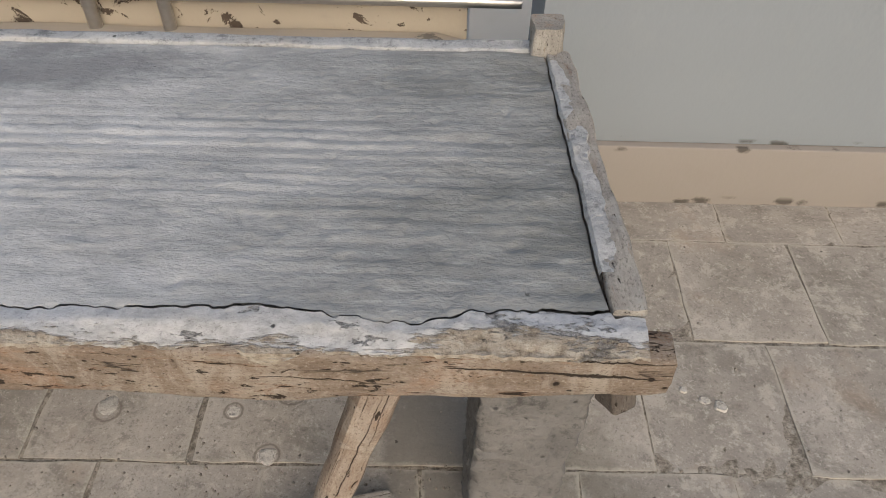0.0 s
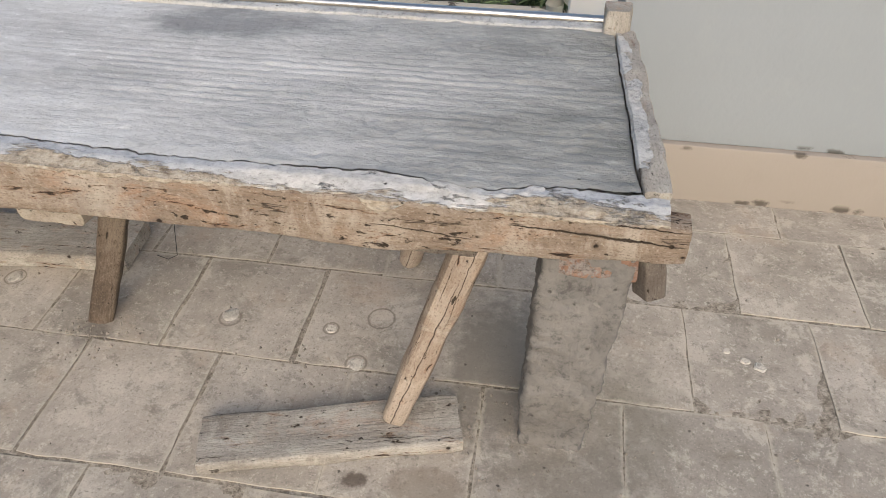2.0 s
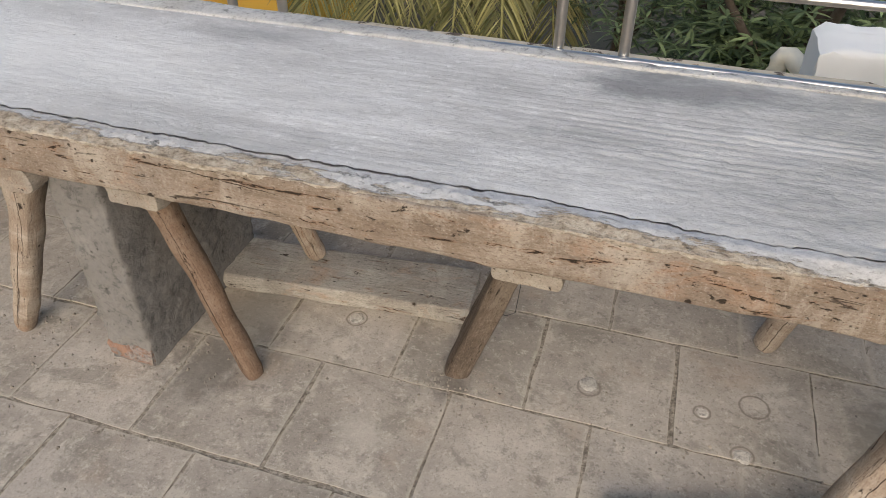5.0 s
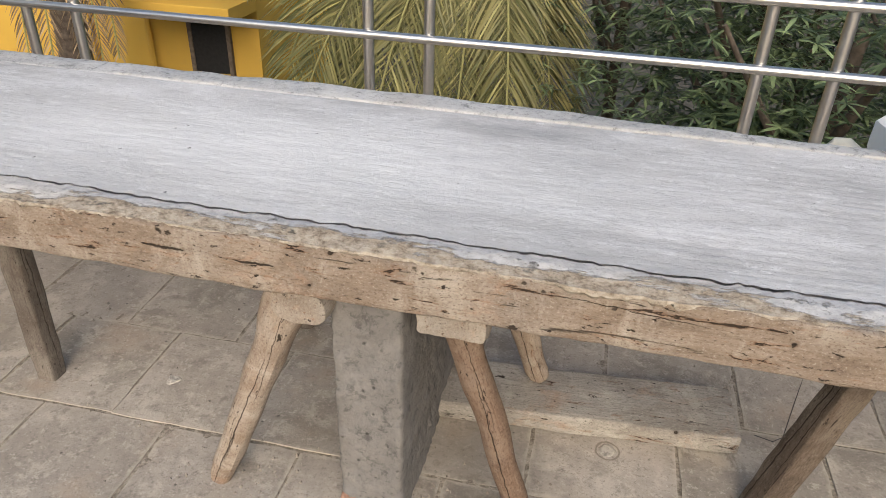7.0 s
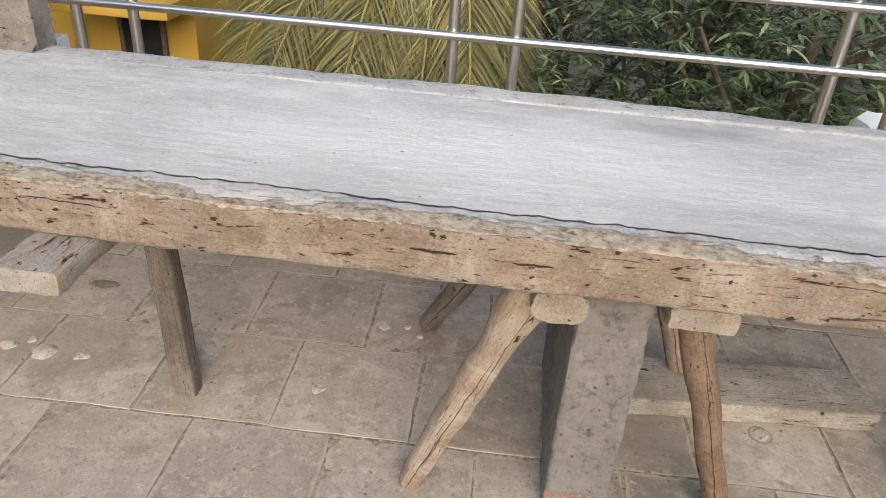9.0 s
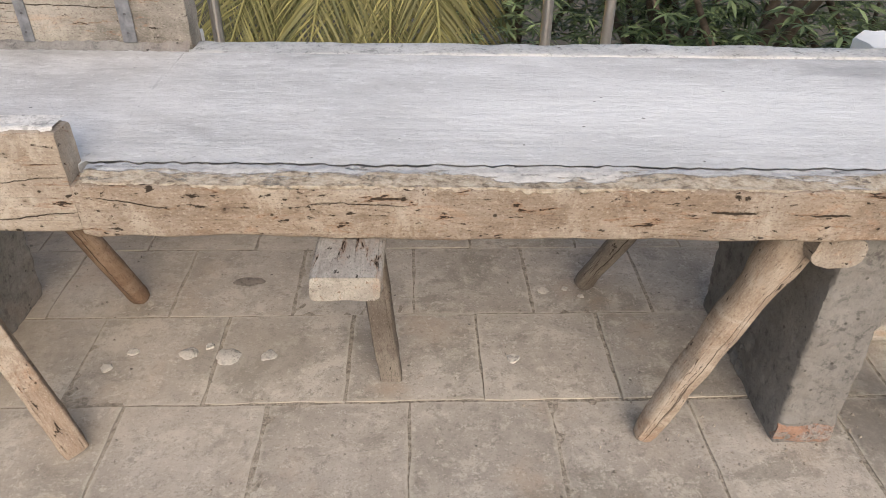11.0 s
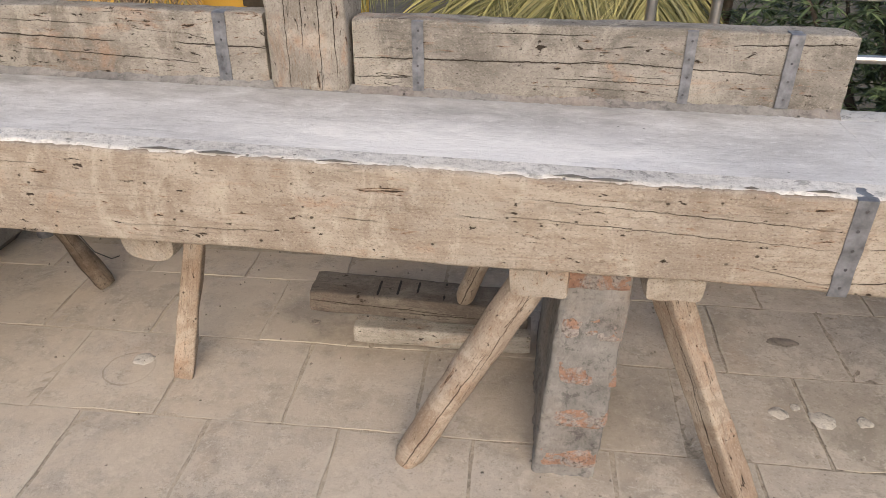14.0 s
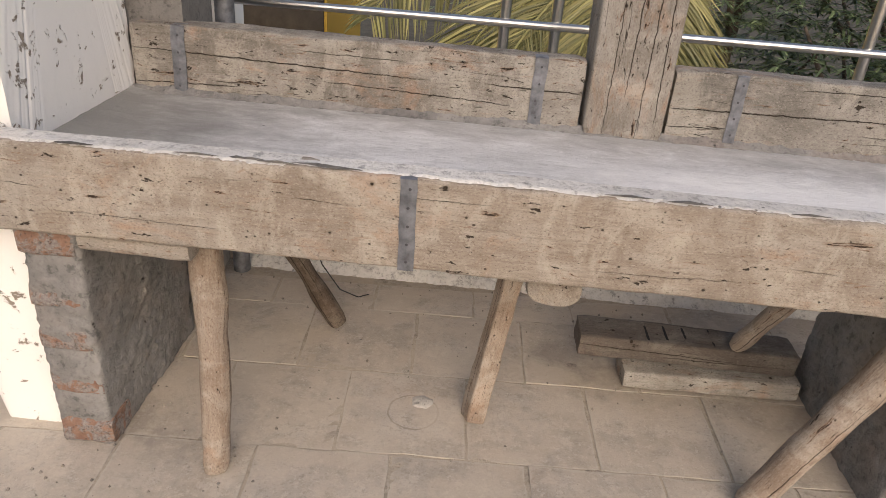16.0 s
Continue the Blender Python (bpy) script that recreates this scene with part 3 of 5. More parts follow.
def lip_mortar():
    """Mortar edging: smooth bluish-white skin, chipped and earth-stained towards the beam's edge."""
    k = Mat("broken_mortar", 0.88)
    crag = k.noise((60.0, 85.0, 85.0), 6, 0.72, own=False)
    fin = k.noise(230.0, 4, 0.75, own=False)
    x, y = k.axis(0), k.axis(1)
    old = k.ramp(k.math("MULTIPLY_ADD", x, 1.0, 0.30), [(0.02, 0.0), (0.12, 0.10)])
    skin = k.math("ADD", k.noise((6.0, 26.0, 26.0), 8, 0.72, own=False), k.math("SUBTRACT", k.math("MULTIPLY", k.math("SUBTRACT", y, k.ramp(k.math("MULTIPLY_ADD", x, 1.0, 1.0), [(0.1, 0.037), (0.5, 0.016)])), 7.0), old))
    bare = k.ramp(skin, [(0.40, 1.0), (0.45, 0.0)])
    lime = k.ramp(k.noise((2.2, 8.0, 8.0), 6, 0.65, own=False), [(0.40, 0.0), (0.60, 1.0)])
    pale = k.mix(lime, k.ramp(crag, [(0.35, (0.31, 0.322, 0.342)), (0.6, (0.445, 0.458, 0.48))]), k.ramp(crag, [(0.35, (0.36, 0.350, 0.335)), (0.6, (0.53, 0.518, 0.50))]))
    grit = k.ramp(crag, [(0.36, (0.17, 0.138, 0.105)), (0.46, (0.315, 0.268, 0.21)), (0.60, (0.44, 0.392, 0.325))])
    col = k.mix(bare, pale, grit)
    chip = k.ramp(k.math("ADD", k.noise((16.0, 40.0, 40.0), 8, 0.78, own=False), k.math("MULTIPLY", old, 0.6)), [(0.60, 0.0), (0.63, 0.8)])
    col = k.mix(chip, col, k.mix(k.ramp(fin, [(0.4, 0.0), (0.6, 1.0)]), (0.12, 0.115, 0.11), (0.30, 0.285, 0.265)))
    col = k.mix(k.ramp(fin, [(0.34, 0.5), (0.43, 0.0)]), col, k.mix(0.7, col, (0.08, 0.065, 0.05)))
    c = k.cells(75.0, own=False)
    sp = k.mix(1.0, k.ramp(k.math("ADD", c.outputs["Distance"], k.math("MULTIPLY", k.math("SUBTRACT", fin, 0.5), 0.5)), [(0.10, 1.0), (0.20, 0.0)]), k.ramp(c.outputs["Color"], [(0.88, 0.0), (0.89, 0.9)]), "MULTIPLY")
    col = k.mix(sp, col, (0.06, 0.052, 0.045))
    h = k.math("ADD", k.math("MULTIPLY", k.math("ADD", crag, k.math("MULTIPLY", fin, 0.4)), k.math("MULTIPLY_ADD", bare, 0.5, 0.35)), k.math("ADD", k.math("MULTIPLY", sp, -0.8), k.math("MULTIPLY", chip, -0.6)))
    return k.done(col, h, 0.006, 0.85)


M_EDGING = lip_mortar()
M_LIP = cement("pale_mortar", (0.36, 0.362, 0.36), (0.56, 0.56, 0.555), (0.40, 0.355, 0.30), 1.0)
M_RENDER = cement("grey_render", (0.125, 0.118, 0.112), (0.235, 0.224, 0.212), (0.185, 0.165, 0.14), 0.8)
M_SMEAR = cement("lime_smear", (0.54, 0.52, 0.49), (0.74, 0.72, 0.69), (0.60, 0.55, 0.48), 0.8)
M_PIT_SHADE = cement("pit_shade", (0.07, 0.065, 0.06), (0.20, 0.188, 0.172), (0.16, 0.14, 0.12), 0.8)
M_SPLASH = cement("dry_splash", (0.46, 0.43, 0.38), (0.64, 0.60, 0.54), (0.52, 0.47, 0.40), 0.5)
M_MORTAR = cement("brick_mortar", (0.14, 0.135, 0.13), (0.30, 0.288, 0.275), (0.29, 0.22, 0.175), 1.0)
def brick_mat():
    """Red brick, half smeared over with grey mortar."""
    k = Mat("red_brick", 0.92)
    n = k.noise(38.0, 7, 0.7)
    fin = k.noise(150.0, 5, 0.75)
    col = k.ramp(n, [(0.36, (0.20, 0.112, 0.080)), (0.6, (0.31, 0.190, 0.138))])
    smear = k.ramp(k.noise(26.0, 8, 0.75, 0.6), [(0.46, 0.0), (0.54, 0.85)])
    col = k.mix(smear, col, k.mix(k.ramp(fin, [(0.35, 0.0), (0.65, 1.0)]), (0.15, 0.145, 0.14), (0.33, 0.315, 0.30)))
    col = k.mix(k.ramp(fin, [(0.36, 0.7), (0.46, 0.0)]), col, (0.07, 0.06, 0.05))
    return k.done(col, k.math("ADD", n, k.math("MULTIPLY", fin, 0.5)), 0.006, 0.9)


M_BRICK = brick_mat()
M_TILE = tile_mat()
M_JOINT = joint_mat()
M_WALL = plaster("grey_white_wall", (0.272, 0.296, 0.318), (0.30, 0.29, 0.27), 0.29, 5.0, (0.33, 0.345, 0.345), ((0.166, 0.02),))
# mould on the top edge; the seam at 0 darkens the floor line
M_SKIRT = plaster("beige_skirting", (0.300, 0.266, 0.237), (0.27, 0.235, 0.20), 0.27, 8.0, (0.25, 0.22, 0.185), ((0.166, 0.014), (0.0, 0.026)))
M_PEEL = plaster("peeling_whitewash", (0.85, 0.83, 0.80), (0.40, 0.34, 0.28), 0.225, 22.0, (0.76, 0.72, 0.66))
M_STAIN = plaster("stained_parapet", (0.56, 0.49, 0.39), (0.16, 0.12, 0.09), 0.19, 11.0)
M_COPING = plaster("parapet_coping", (0.50, 0.43, 0.34), (0.33, 0.29, 0.24), 0.25, 7.0)
M_STEEL = simple("brushed_steel", (0.58, 0.57, 0.56), 0.30, 1.0, 0.06, 60.0)
M_STRAP = simple("zinc_strap", (0.185, 0.192, 0.212), 0.5, 0.55, 0.4, 45.0)
M_NAIL = simple("nail_iron", (0.10, 0.10, 0.11), 0.5, 0.7)
M_YELLOW = plaster("yellow_paint", (0.62, 0.39, 0.07), (0.55, 0.35, 0.10), 0.30, 3.0, (0.45, 0.3, 0.1))
M_WHITE = plaster("white_block_paint", (0.92, 0.90, 0.86), (0.55, 0.50, 0.44), 0.30, 9.0, (0.80, 0.76, 0.68))
M_PVC = simple("pvc_pipe", (0.70, 0.66, 0.55), 0.45, 0.0, 0.08)
M_DARK = simple("dark_recess", (0.02, 0.02, 0.02), 0.9)
M_MANGO = leafy("mango_leaf", (0.034, 0.058, 0.025), (0.17, 0.22, 0.10))
M_PALM = leafy("palm_leaf", (0.085, 0.09, 0.03), (0.25, 0.23, 0.09))
M_STALK = simple("palm_stalk", (0.30, 0.28, 0.11), 0.6)
M_TRUNK = simple("bark", (0.14, 0.11, 0.085), 0.9, 0.0, 0.4, 12.0)
M_EARTH = cement("yard_earth", (0.06, 0.055, 0.04), (0.12, 0.10, 0.075), (0.09, 0.1, 0.05), 0.3, 20.0)
M_VERANDAH_SHADE = simple("verandah_shade", (0.05, 0.042, 0.034), 0.7, 0.0, 0.3, 6.0)
M_DRY = leafy("dry_palm_leaf", (0.10, 0.068, 0.04), (0.30, 0.22, 0.13))
M_WIRE = simple("black_wire", (0.02, 0.02, 0.02), 0.5)


# ---- building helpers ----
def part(name, bm, material, parent=None, label="", smooth=True):
    me = bpy.data.meshes.new(name)
    bm.normal_update()
    if smooth:
        for e in bm.edges:
            if len(e.link_faces) == 2 and e.calc_face_angle() > 0.75:
                e.smooth = False
    bm.to_mesh(me)
    bm.free()
    for p in me.polygons:
        p.use_smooth = smooth
    me.materials.append(material)
    ob = new(name, me)
    if parent is not None:
        ob.parent = parent
    if label:
        ob["label"] = label
    return ob


def empty(name, m=None, label="", category="", group="", kind=""):
    ob = new(name)
    ob.empty_display_size = 0.1
    if m is not None:
        ob.matrix_world = m
    return tagged(ob, label, category, group, kind)


def nz(x, y, z=0.0, f=1.0):
    return noise.noise(Vector((x * f, y * f, z * f)))


def rounded(w, h, r, step):
    """A rounded rectangle, centred, in (y, z), wound once round."""
    pts = []
    r = min(r, 0.49 * w, 0.49 * h)
    for cx, cz, a0 in ((w / 2 - r, h / 2 - r, 0), (-w / 2 + r, h / 2 - r, 90), (-w / 2 + r, -h / 2 + r, 180), (w / 2 - r, -h / 2 + r, 270)):
        for i in range(4):
            a = radians(a0 + 30 * i)
            pts.append((cx + r * math.cos(a), cz + r * math.sin(a)))
    out = []
    for i, p in enumerate(pts):
        q = pts[(i + 1) % len(pts)]
        d = math.hypot(q[0] - p[0], q[1] - p[1])
        n = max(1, round(d / step))
        for j in range(n):
            out.append((p[0] + (q[0] - p[0]) * j / n, p[1] + (q[1] - p[1]) * j / n))
    return out


def loft(rings, cap=0.0):
    """A closed skin over rings of points; the ends are domed by cap metres."""
    bm = bmesh.new()
    vs = [[bm.verts.new(p) for p in ring] for ring in rings]
    n = len(rings[0])
    for a, b in zip(vs, vs[1:]):
        for i in range(n):
            bm.faces.new((a[i], a[(i + 1) % n], b[(i + 1) % n], b[i]))
    for ring, other, flip in ((vs[0], vs[1], True), (vs[-1], vs[-2], False)):
        c = sum((v.co for v in ring), Vector()) / n
        d = c - sum((v.co for v in other), Vector()) / n
        tip = bm.verts.new(c + d.normalized() * cap)
        for i in range(n):
            f = (ring[i], ring[(i + 1) % n], tip)
            bm.faces.new(f[::-1] if flip else f)
    bmesh.ops.recalc_face_normals(bm, faces=bm.faces)
    return bm


def timber(length, w, h, r=0.008, rough=0.004, seed=0.0, step=0.02, along=0.03, bow=0.0, shape=None, cap=0.0):
    """Hewn timber along x from 0, centred in y and z. shape(s) gives (dy, dz, scale_y, scale_z) at s in 0..1."""
    n = max(2, round(length / along))
    base = rounded(w, h, r, step)
    rings = []
    for i in range(n + 1):
        s = i / n
        x = length * s
        dy, dz, sy, sz = shape(s) if shape else (0, 0, 1, 1)
        end = min(s, 1 - s) * length
        shrink = 1 - 0.05 * max(0.0, 1 - end / 0.012)
        ring = []
        for y, z in base:
            k = rough * (nz(x * 7 + seed, y * 22, z * 22 + seed) + 0.7 * nz(x * 26 + seed, y * 60, z * 60 - seed))
            rr = math.hypot(y, z) or 1.0
            ring.append((x + (0.6 * rough * nz(seed, y * 40, z * 40) if i in (0, n) else 0.0), dy + y * sy * shrink + k * y / rr, dz + z * sz * shrink + k * z / rr + bow * math.sin(math.pi * s)))
        rings.append(ring)
    return loft(rings, cap)


def branch(p0, p1, r0, r1, seed=0.0, bend=0.0, knots=0.15, flat=0.0, side=(0, 1, 0)):
    """A peeled branch from p0 to p1, in its own frame along x; returns the mesh and its pose."""
    p0, p1 = Vector(p0), Vector(p1)
    d = p1 - p0
    length = d.length
    x = d.normalized()
    y = Vector(side)
    y = (y - x * y.dot(x)).normalized()
    z = x.cross(y)
    m = Matrix((x, y, z)).transposed().to_4x4()
    m.translation = p0
    n = max(10, round(length / 0.02))
    k = 18
    rings = []
    for i in range(n + 1):
        s = i / n
        r = r0 + (r1 - r0) * s
        r *= 1 + knots * nz(s * 5 + seed, seed)
        end = min(s, 1 - s) * length
        r *= 1 - 0.18 * max(0.0, 1 - end / 0.008)
        cy = bend * math.sin(math.pi * s) + 0.35 * abs(bend) * nz(s * 4, seed) + 0.003 * nz(s * 6, seed + 5)
        cz = 0.004 * nz(s * 5, seed + 9)
        ring = []
        for j in range(k):
            a = 2 * math.pi * j / k
            rr = r * (1 + 0.09 * nz(math.cos(a) * 1.4 + seed, math.sin(a) * 1.4, s * length * 9) + 0.05 * nz(math.cos(a) * 4, math.sin(a) * 4 + seed, s * length * 30))
            if flat:
                rr *= 1 + flat * (abs(math.cos(2 * a)) - 0.5) * -0.35
            ring.append((s * length, cy + rr * math.cos(a), cz + rr * math.sin(a)))
        rings.append(ring)
    return loft(rings, 0.002), m


def block(x0, x1, y0, y1, z0, z1, r=0.006, rough=0.003, seed=0.0, step=0.03):
    """A worn box between two corners, in the world's own axes."""
    bm = timber(x1 - x0, y1 - y0, z1 - z0, r, rough, seed, step, step)
    bmesh.ops.translate(bm, vec=(x0, (y0 + y1) / 2, (z0 + z1) / 2), verts=bm.verts)
    return bm


def tube(pts, r, k=12, closed_ends=True):
    """A round bar along a list of points."""
    pts = [Vector(p) for p in pts]
    rings = []
    for i, p in enumerate(pts):
        d = (pts[min(i + 1, len(pts) - 1)] - pts[max(i - 1, 0)]).normalized()
        a = d.cross(Vector((0, 0, 1)))
        if a.length < 0.05:
            a = d.cross(Vector((0, 1, 0)))
        a.normalize()
        b = d.cross(a)
        rings.append([p + (a * math.cos(2 * math.pi * j / k) + b * math.sin(2 * math.pi * j / k)) * r for j in range(k)])
    return loft(rings, 0.0)


def sheet(x0, x1, y0, y1, nx, ny, f):
    """A grid in x and y, lifted to f(x, y); f may return a point."""
    bm = bmesh.new()
    vs = []
    for i in range(nx + 1):
        row = []
        for j in range(ny + 1):
            x, y = x0 + (x1 - x0) * i / nx, y0 + (y1 - y0) * j / ny
            p = f(x, y)
            row.append(bm.verts.new(p if isinstance(p, tuple) else (x, y, p)))
        vs.append(row)
    for i in range(nx):
        for j in range(ny):
            bm.faces.new((vs[i][j], vs[i + 1][j], vs[i + 1][j + 1], vs[i][j + 1]))
    return bm


# ---- floor ----
ROW_Y = {-4: -0.995, -3: -0.705, -2: -0.412, -1: -0.118, 0: 0.174, 1: 0.466, 2: 0.757}
ROW_X = {-5: -1.9, -4: -2.05, -3: -2.15, -2: -1.264, -1: -2.017, 0: -2.160, 1: -2.021, 2: -2.165}
PITCH = 0.2963


def sag(x):
    return 0.018 - 0.0041 * x * x


floor = empty("floor", None, "buff cement tiles, dusty and mortar-splashed, with open joints", "floor", kind="structure")
bed = part("mortar_bed", sheet(-9.0, 5.0, -4.2, 0.905, 760, 270, lambda x, y: -0.0027 + 0.0013 * nz(x, y, 0, 11) + 0.0016 * nz(x, y, 3, 47) - 0.0003 * max(0.0, min(1.0, -x - 3.2))), M_JOINT, floor)


def tile_mesh(seed, w=0.2895, d=0.2858):
    bm = bmesh.new()
    n = 6
    grid = []
    for i in range(n + 1):
        row = []
        for j in range(n + 1):
            u, v = i / n - 0.5, j / n - 0.5
            edge = i in (0, n) or j in (0, n)
            wob = 0.0045 * nz(i * 1.7 + seed, j * 1.3, seed) if edge else 0.0
            row.append(bm.verts.new((u * w + wob, v * d + wob, 0.0008 * nz(i + seed, j, 2) - (0.0012 if edge else 0.0))))
        grid.append(row)
    for i in range(n):
        for j in range(n):
            bm.faces.new((grid[i][j], grid[i + 1][j], grid[i + 1][j + 1], grid[i][j + 1]))
    ring = [grid[i][0] for i in range(n)] + [grid[n][j] for j in range(n)] + [grid[n - i][n] for i in range(n)] + [grid[0][n - j] for j in range(n)]
    low = [bm.verts.new((v.co.x * 1.004, v.co.y * 1.004, -0.014)) for v in ring]
    ring = [bm.verts.new(v.co) for v in ring]
    for i in range(len(ring)):
        k = (i + 1) % len(ring)
        bm.faces.new((ring[k], ring[i], low[i], low[k]))
    me = bpy.data.meshes.new("tile")
    bm.to_mesh(me)
    bm.free()
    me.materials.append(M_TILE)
    for i, p in enumerate(me.polygons):
        p.use_smooth = i < n * n
    return me


def lay_tiles():
    random.seed(5)
    kinds = [tile_mesh(1.3 * s) for s in range(6)]
    far = bmesh.new()
    for r in range(-14, 3):
        y0 = ROW_Y.get(r, 0.174 + 0.2925 * r)
        for c in range(-14, 15):
            x = ROW_X.get(r, -2.0 - 0.11 * (r % 3)) + PITCH * (c + 0.5)
            wide = 0.985
            if x > -0.6:
                x = -0.6 + 0.93 * (x + 0.6)
                wide = 0.93
            y = y0 + 0.146 + sag(x)
            if x < -6.6 or x > 2.4 or y > 0.95:
                continue
            m = pose(x + random.uniform(-0.002, 0.002), y + random.uniform(-0.002, 0.002), random.uniform(-0.0012, 0.0012), random.uniform(-0.25, 0.25), random.uniform(-0.25, 0.25), math.degrees(-0.0082 * x) + random.uniform(-0.3, 0.3) + 180 * random.randint(0, 1))
            m = m @ Matrix.Diagonal((wide / 0.985, 1, 1, 1))
            if r == 2:
                m = m @ Matrix.Diagonal((1, 0.50, 1, 1))
                m.translation.y -= 0.074
            if r >= -4:
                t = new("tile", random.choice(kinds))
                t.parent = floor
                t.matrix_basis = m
            else:
                me = random.choice(kinds)
                vs = [far.verts.new(m @ v.co) for v in me.vertices]
                for p in me.polygons:
                    far.faces.new([vs[i] for i in p.vertices])
    tagged(part("outer_tile_field", far, M_TILE, floor), kind="stuff")


def splash(x, y, r, seed, material, name="mortar_splash", label="dried mortar splash on the floor tiles", thick=0.0022, stretch=1.0):
    bm = bmesh.new()
    n = 22
    top = bm.verts.new((0, 0, thick))
    ring1, ring2 = [], []
    for i in range(n):
        a = 2 * math.pi * i / n
        rr = r * (1 + 0.32 * nz(math.cos(a) * 1.3 + seed, math.sin(a) * 1.3, seed) + 0.15 * nz(math.cos(a) * 4, math.sin(a) * 4, seed))
        ring1.append(bm.verts.new((0.8 * rr * stretch * math.cos(a), 0.8 * rr * math.sin(a), thick)))
        ring2.append(bm.verts.new((rr * stretch * math.cos(a), rr * math.sin(a), -0.001)))
    for i in range(n):
        k = (i + 1) % n
        bm.faces.new((top, ring1[i], ring1[k]))
        bm.faces.new((ring1[i], ring2[i], ring2[k], ring1[k]))
    ob = part(name, bm, material)
    ob.matrix_world = pose(x, y, 0.0008)
    return tagged(ob, label, "splash", "splashes on the floor")


# ---- walls and parapet ----
def wall_block(name, x0, x1, y0, y1, z0, z1, mat, label, category="wall", r=0.004, rough=0.002, seed=0.0, step=0.08, parent=None):
    ob = part(name, block(x0, x1, y0, y1, z0, z1, r, rough, seed, step), mat, parent)
    if parent is None:
        tagged(ob, label, category, kind="structure")
    elif label:
        ob["label"] = label
    return ob


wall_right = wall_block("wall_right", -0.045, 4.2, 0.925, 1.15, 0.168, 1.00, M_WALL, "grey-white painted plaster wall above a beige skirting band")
wall_block("skirting", -0.03, 4.2, 0.908, 1.15, -0.02, 0.168, M_SKIRT, "beige painted skirting band, chipped, mould-spotted along its top, darker at the floor", "skirting", seed=3)
wall_block("parapet", -5.6, -0.195, 0.908, 1.27, -0.3, 0.245, M_COPING, "low beige plastered parapet under a steel railing", "parapet", 0.01, 0.004, 1)
wall_block("parapet_upstand", -5.6, -0.19, 1.272, 1.36, -0.3, 0.325, M_STAIN, "stained beige plaster upstand behind the parapet", "parapet", 0.01, 0.004, 2)
pillar = wall_block("pillar", -5.575, -5.41, 0.095, 0.60, -0.02, 3.0, M_PEEL, "white-washed pillar with flaking paint at the end of the bench", "pillar", 0.006, 0.006, 5, 0.03)
wall_block("wall_left", -6.6, -5.285, 0.605, 0.80, -0.02, 3.0, M_RENDER, "bare grey cement-rendered wall behind a white-washed pillar", seed=6)
wall_block("column_far", -5.62, -5.41, 1.16, 1.42, -0.3, 3.0, M_WHITE, "white painted column at the railing's end", "column", seed=7)

wall_block("floor_slab", -9.0, 5.0, -4.2, 0.904, -0.30, -0.03, M_COPING, "beige plastered edge of the terrace's floor slab", "slab", 0.01, 0.004, 8, 0.3)
wall_block("storey_wall", -8.9, 4.9, -4.1, 1.34, -4.7, -0.306, M_COPING, "beige plastered wall of the storey below the terrace", "wall", 0.01, 0.004, 9, 0.4)

# ---- bench: slab, beams and mortar ----
bench = empty("timber_bench", pose(0, 0, 0), "long bench of hewn beams topped with a grey cement screed", "bench")


def slab_z(x):
    return 0.611 + 0.0009 * min(0.0, x + 0.6) ** 2


def crack_y(x):
    d = x + 0.262
    dip = -0.020 * max(0.0, 1 + d / 0.17 if d < 0 else 1 - d / 0.055) - 0.010 * math.exp(-((x + 0.72) / 0.15) ** 2)
    return 0.052 + dip + 0.006 * nz(x * 5, 1.7) + 0.006 * (abs(nz(x * 17, 4.1)) - 0.2) + 0.0046 * nz(x * 48, 0.3) + 0.0034 * nz(x * 120, 2.3)


def right_end(y):
    return -0.066 - 0.055 * (y - 0.05) + 0.004 * nz(y * 14, 3.3) + 0.002 * nz(y * 50, 1.0)


def slab_top(x, y):
    near = max(0.0, min(1.0, (x + 1.5) / 0.9))
    fresh = max(0.0, min(1.0, (x + 0.42) / 0.3))
    yy = y + 0.006 * nz(x * 1.3, y * 4, 1.0) + 0.0035 * nz(x * 7, y * 9, 2.0)
    wave = math.sin(yy * 300) * (0.8 + 0.9 * nz(x * 3.0, y * 20, 4.0)) + 0.45 * math.sin(yy * 640 + 3 * nz(x * 3, y * 6, 8.0))
    patch = max(0.0, 0.45 + 1.1 * nz(x * 2.2, y * 5, 5.0))
    lump = nz(x * 11, y * 26, 7.0)
    knob = max(0.0, nz(x * 30, y * 34, 12.0) - 0.30)
    pock = max(0.0, nz(x * 42, y * 46, 9.0) - 0.46)
    fold = max(0.0, nz(x * 9, y * 24, 15.0) - 0.12) * fresh
    h = (0.00015 + 0.00105 * near * (1 - 0.35 * fresh)) * wave * patch + (0.0008 + 0.0010 * near) * lump + 0.0009 * nz(x * 40, y * 60, 2.0) * (0.15 + 0.85 * near) + 0.005 * knob * near - 0.008 * pock * (0.25 + 0.75 * near) + 0.008 * fold
    return slab_z(x) + h


